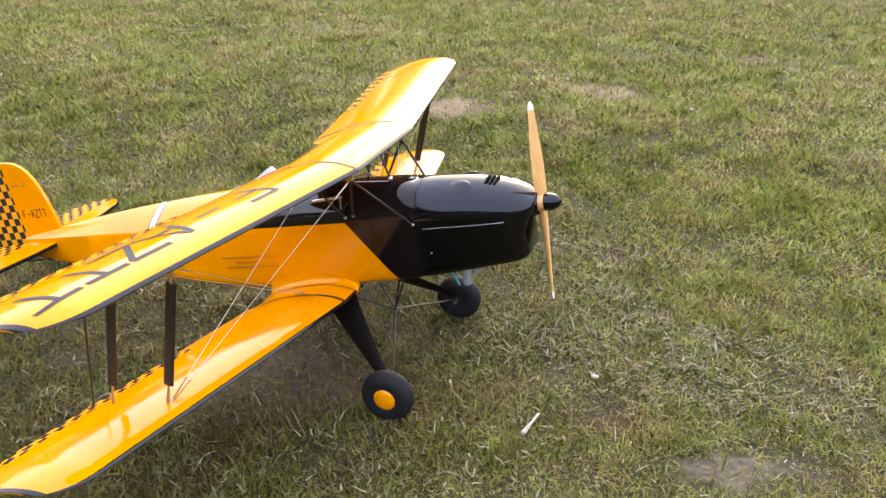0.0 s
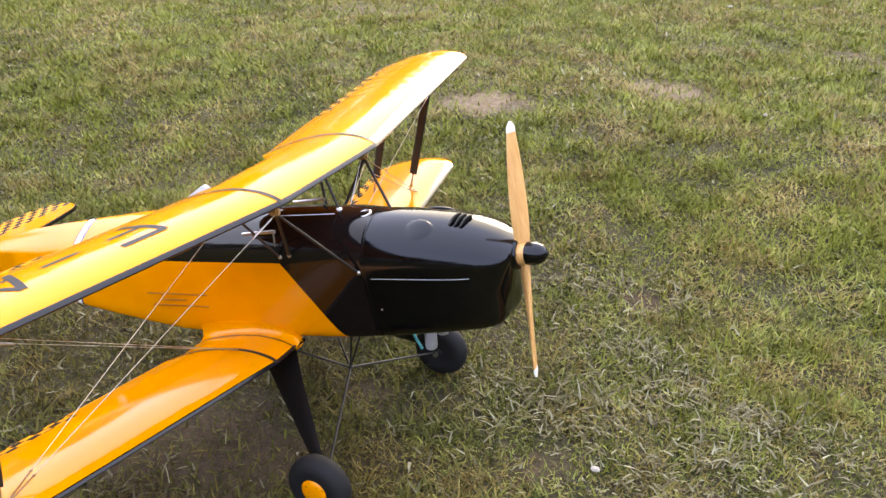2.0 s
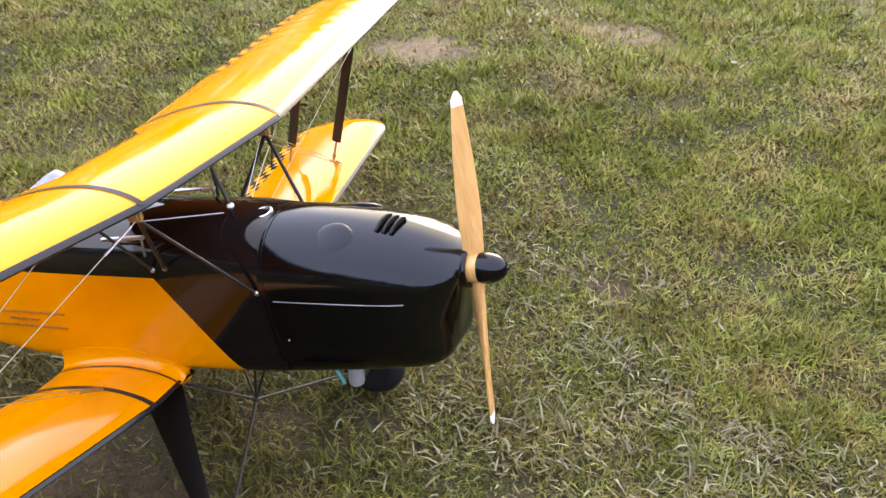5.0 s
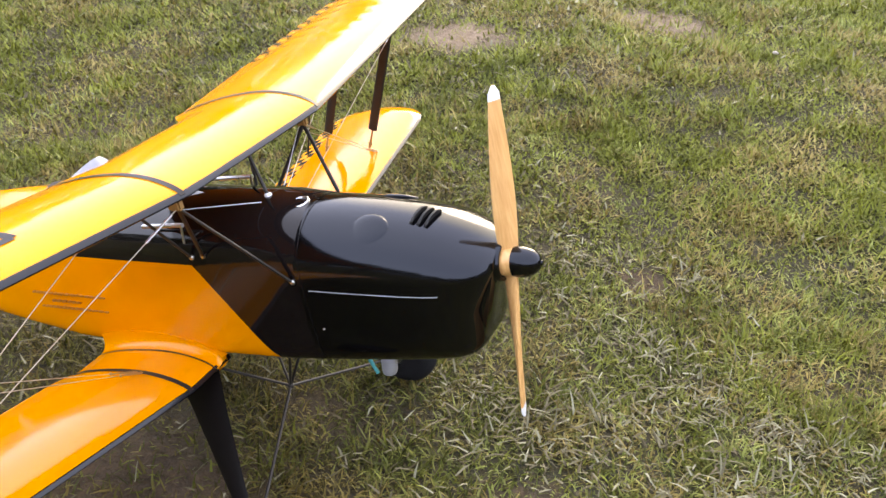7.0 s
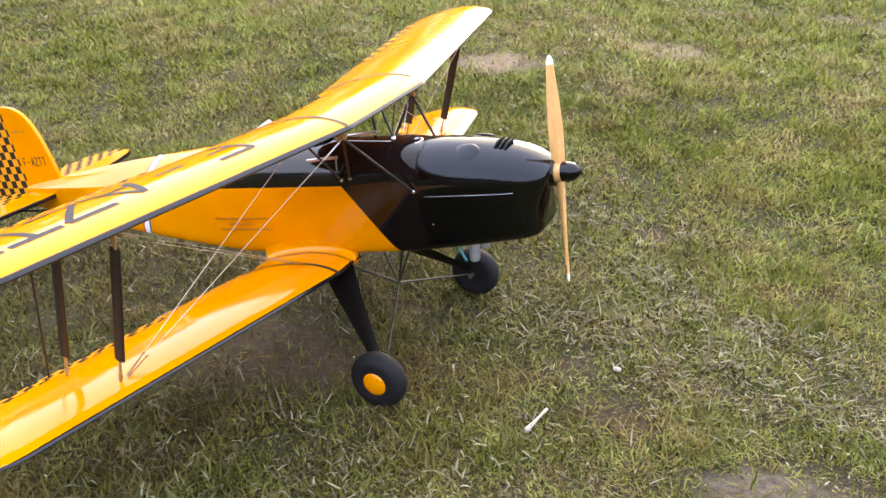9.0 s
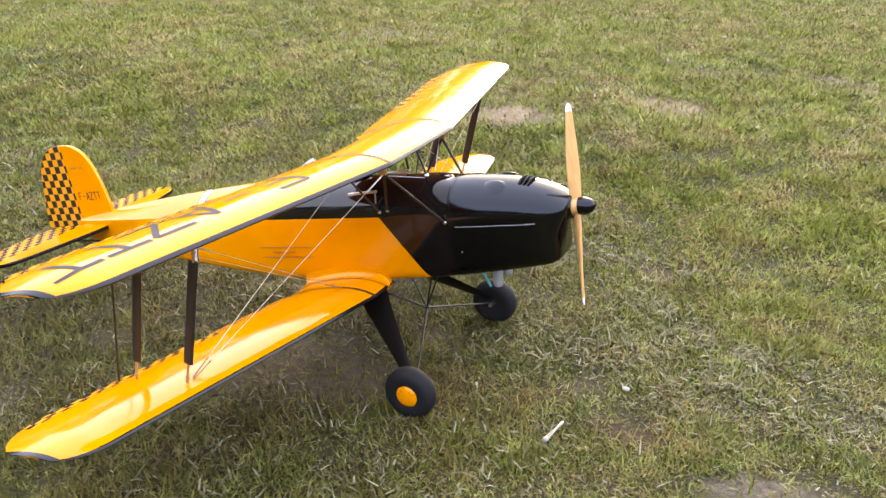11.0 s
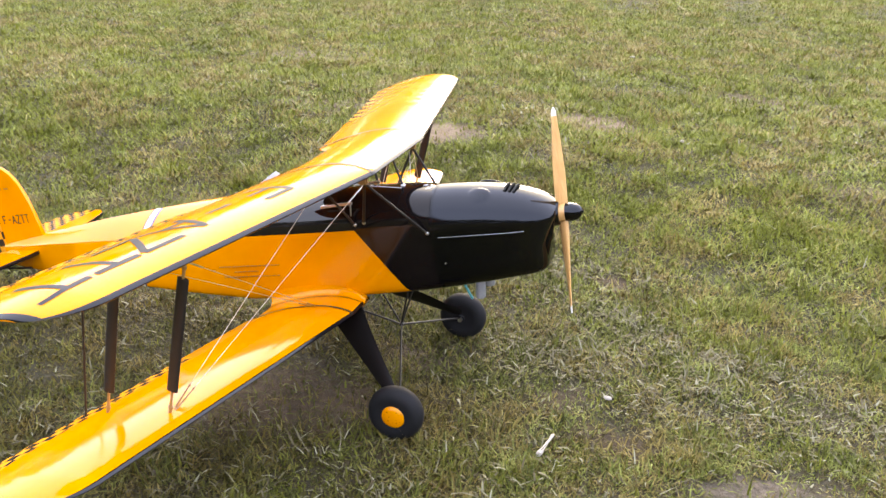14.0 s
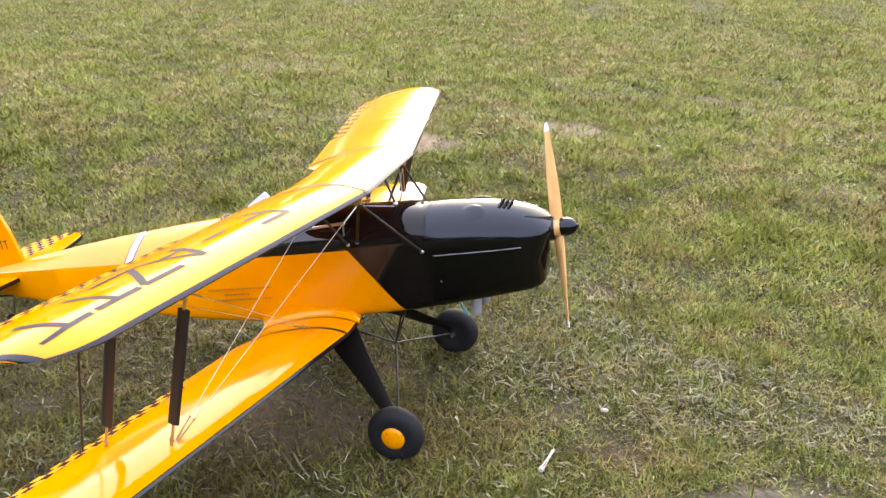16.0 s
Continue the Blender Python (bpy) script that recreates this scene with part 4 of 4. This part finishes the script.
for side in (-1, 1):
    hub = AXLE + Vector((0, side * 0.262, 0))
    bm = bmesh.new()
    rings = []
    for t in [i / 8 for i in range(9)]:
        a = Vector((-0.232, side * 0.072, 0.268)).lerp(Vector((0.001, side * 0.243, 0.075)), t)
        b = Vector((-0.128, side * 0.072, 0.278)).lerp(Vector((0.022, side * 0.243, 0.085)), t)
        if t < 0.35:
            b.x += 0.02 * (0.35 - t)
        o = Vector((0, side * 0.78, 0.62)) * 0.003
        m = (a + b) / 2
        rings.append([a, a.lerp(m, 0.4) + o, b.lerp(m, 0.4) + o, b, b.lerp(m, 0.4) - o, a.lerp(m, 0.4) - o])
    loft(bm, rings)
    leg = part("gear_leg", bm, M_LEG, plane, "tapered black undercarriage leg fairing")
    bm = bmesh.new()
    rod(bm, hub - Vector((0, side * 0.035, 0)), hub + Vector((0, side * 0.014, 0)), 0.006)
    axle = part("axle", bm, M_STEEL, leg)
    bm = bmesh.new()
    tyre = [(-0.020, 0.024), (-0.0225, 0.032), (-0.0235, 0.042), (-0.0215, 0.051), (-0.016, 0.058), (-0.008, 0.0618), (0.0, 0.0628), (0.008, 0.0618), (0.016, 0.058), (0.0215, 0.051), (0.0235, 0.042), (0.0225, 0.032), (0.020, 0.024)]
    lathe(bm, [(d * 1.04, k * 1.055) for d, k in tyre], hub, (0, 1, 0), 48)
    wheel = part("wheel", bm, M_RUBBER, plane, "round black rubber balloon wheel")
    bm = bmesh.new()
    lathe(bm, [(0.012, 0.0285), (0.0205, 0.0285), (0.0232, 0.026), (0.0262, 0.018), (0.0272, 0.009), (0.0274, 0.0)], hub, (0, side, 0), 36)
    part("hub_cap", bm, M_HUB, wheel, "orange domed hub cap")
    bm = bmesh.new()
    lathe(bm, [(0.010, 0.026), (0.017, 0.026), (0.019, 0.012), (0.024, 0.008), (0.024, 0.0)], hub, (0, -side, 0), 24)
    part("inner_hub", bm, M_RUBBER, wheel)
    for sx, sy, sz in ((-0.15, 0.085, 0.258), (0.0, 0.03, 0.280)):
        bm = bmesh.new()
        rod(bm, (sx, side * sy, sz), (-0.055, 0, 0.163), 0.0024)
        part("spreader_wire", bm, M_STRUT, plane)
    bm = bmesh.new()
    rod(bm, (-0.055, 0, 0.163), hub - Vector((0.0, side * 0.026, -0.004)), 0.0026)
    part("half_axle", bm, M_STRUT, plane)
bm = bmesh.new()
ball(bm, (-0.055, 0, 0.163), 0.006)
part("spreader_joint", bm, M_STRUT, plane)

# ---- struts and wires between the wings ----
for side in (-1, 1):
    def up(y, u):
        return UP.low(side * y, u)

    def dn(y, u):
        return LOWW.top(side * y, u)

    fit_f = up(0.158, 0.10)
    cab_f, foot_f, foot_r = Vector((0.097, side * 0.0905, 0.433)), Vector((-0.056, side * 0.0905, 0.468)), Vector((-0.080, side * 0.0905, 0.464))
    fit_f = Vector((-0.002, side * 0.155, fit_f.z - 0.016))
    for a, b, r_, mat, lab in ((fit_f, cab_f, 0.0034, M_STRUT, "dark slanting cabane strut"), (fit_f, foot_f, 0.0036, M_STRUT, "dark cabane strut"), (up(0.155, 0.54), foot_r, 0.0034, M_STRUT, "dark rear cabane strut")):
        bm = bmesh.new()
        rod(bm, a, b, r_, flat=0.6)
        strut = part("cabane_strut", bm, mat, plane, lab)
        bm = bmesh.new()
        ball(bm, b, 0.0045, (1, 0.7, 1), 10)
        part("strut_end", bm, M_STEEL, strut, "bright strut end")
    bm = bmesh.new()
    m = bmesh.ops.create_cube(bm, size=1.0, matrix=Matrix.Translation((fit_f.x - 0.002, fit_f.y, fit_f.z + 0.012)) @ Matrix.Diagonal((0.022, 0.012, 0.030, 1)))
    bmesh.ops.bevel(bm, geom=bm.edges[:], offset=0.003, segments=2, affect="EDGES")
    part("cabane_bracket", bm, M_GOLD, plane, "orange bracket under the upper wing")
    bm = bmesh.new()
    rod(bm, (-0.160, side * 0.0875, 0.512), (-0.078, side * 0.0875, 0.517), 0.0035)
    rod(bm, (-0.082, side * 0.0875, 0.517), (-0.086, side * 0.089, 0.487), 0.0018)
    part("cockpit_rail", bm, M_STEEL, plane, "bright cockpit side rail")
    bm = bmesh.new()
    rod(bm, (fit_f.x - 0.01, fit_f.y, fit_f.z - 0.004), (0.030, side * 0.03, 0.529), 0.0009)
    part("cross_rod", bm, M_ALU, plane)
    # interplane struts
    for u_up, u_dn in ((0.11 if side < 0 else 0.185, 0.16 if side < 0 else 0.235), (0.615, 0.69)):
        a, b = up(0.69, u_up), dn(0.69, u_dn)
        w = (a - b).normalized()
        bm = bmesh.new()
        rod(bm, b + w * 0.050, a - w * 0.034, 0.0115, sides=14, flat=0.42)
        strut = part("interplane_strut", bm, M_STRUT, plane, "dark brown streamlined interplane strut")
        for p, d in ((b, w), (a, -w)):
            bm = bmesh.new()
            rod(bm, p - d * 0.003, p + d * (0.052 if d == w else 0.038), 0.0034, 0.0024, 8)
            ball(bm, p + d * 0.012, 0.0055, (1, 0.7, 1), 8)
            part("strut_fork", bm, M_GOLD, strut, "dull brown strut fork")
    bm = bmesh.new()
    rod(bm, dn(0.69, 0.90), up(0.69, 0.875), 0.0022, sides=8)
    part("aileron_link", bm, M_STRUT, plane, "thin dark aileron link rod")
    # landing and flying wires
    for a, b in ((fit_f, dn(0.680, 0.15)), (up(0.150, 0.45), dn(0.676, 0.17)), (up(0.690, 0.11), dn(0.165, 0.36)), (up(0.690, 0.56), dn(0.165, 0.40))):
        bm = bmesh.new()
        rod(bm, a, b, 0.00072, sides=6)
        w = (b - a).normalized()
        wire = part("bracing_wire", bm, M_CORD, plane, "thin pale bracing wire")
        bm = bmesh.new()
        rod(bm, a + w * 0.012, a + w * 0.062, 0.0019, sides=8)
        part("turnbuckle", bm, M_STEEL, wire)
        bm = bmesh.new()
        rod(bm, b - w * 0.004, b - w * 0.050, 0.0021, 0.0012, 8)
        ball(bm, b - w * 0.052, 0.0028, seg=8)
        part("wire_end", bm, M_GOLD, wire, "small amber wire end fitting")
bm = bmesh.new()
rod(bm, (0.022, -0.002, 0.524), (0.004, 0.0, 0.605), 0.0028)
post = part("centre_post", bm, M_STRUT, plane, "dark centre post under the upper wing")
bm = bmesh.new()
lathe(bm, [(0, 0.006), (0.006, 0.0055), (0.008, 0.004)], (0.022, -0.002, 0.523), (0, 0, 1), 16)
part("post_foot", bm, M_WHITE, post, "white foot")

# ---- small things on the grass ----
bm = bmesh.new()
a, b = Vector((0.326, -0.214, float(height(0.326, -0.214)) + 0.017)), Vector((0.343, -0.128, float(height(0.343, -0.128)) + 0.022))
rings = []
w = (b - a).normalized()
for t, r_ in ((0, 0.004), (0.03, 0.0085), (0.12, 0.0088), (0.3, 0.006), (0.55, 0.0046), (0.8, 0.0042), (0.97, 0.0056), (1.0, 0.004)):
    p = a.lerp(b, t)
    u = w.orthogonal().normalized()
    rings.append([p + u * r_ * math.cos(k * math.pi / 6) + w.cross(u) * r_ * 0.7 * math.sin(k * math.pi / 6) for k in range(12)])
loft(bm, rings)
tagged(part("stick", bm, plain("bleached_wood", rgb(0.44, 0.40, 0.34), 0.8, amount=0.5, grain=90).mat), "short bleached pale stick lying on the grass", "stick")
M_STONE = plain("pale_stone", rgb(0.36, 0.32, 0.27), 0.85, amount=0.4, grain=200).mat
for x, y, size in ((0.438, 0.090, 0.0095), (0.457, 2.28, 0.0120), (0.005, 4.03, 0.0140)):
    bm = bmesh.new()
    ball(bm, (x, y, float(height(x, y)) + 0.018), size, (1.15, 0.7, 0.5), 10)
    for v in bm.verts:
        v.co += Vector((0.003 * math.sin(90 * v.co.x), 0.002 * math.cos(120 * v.co.y), 0))
    tagged(part("pebble", bm, M_STONE), "small pale pebble in the grass", "pebble", group="pebbles in the grass")
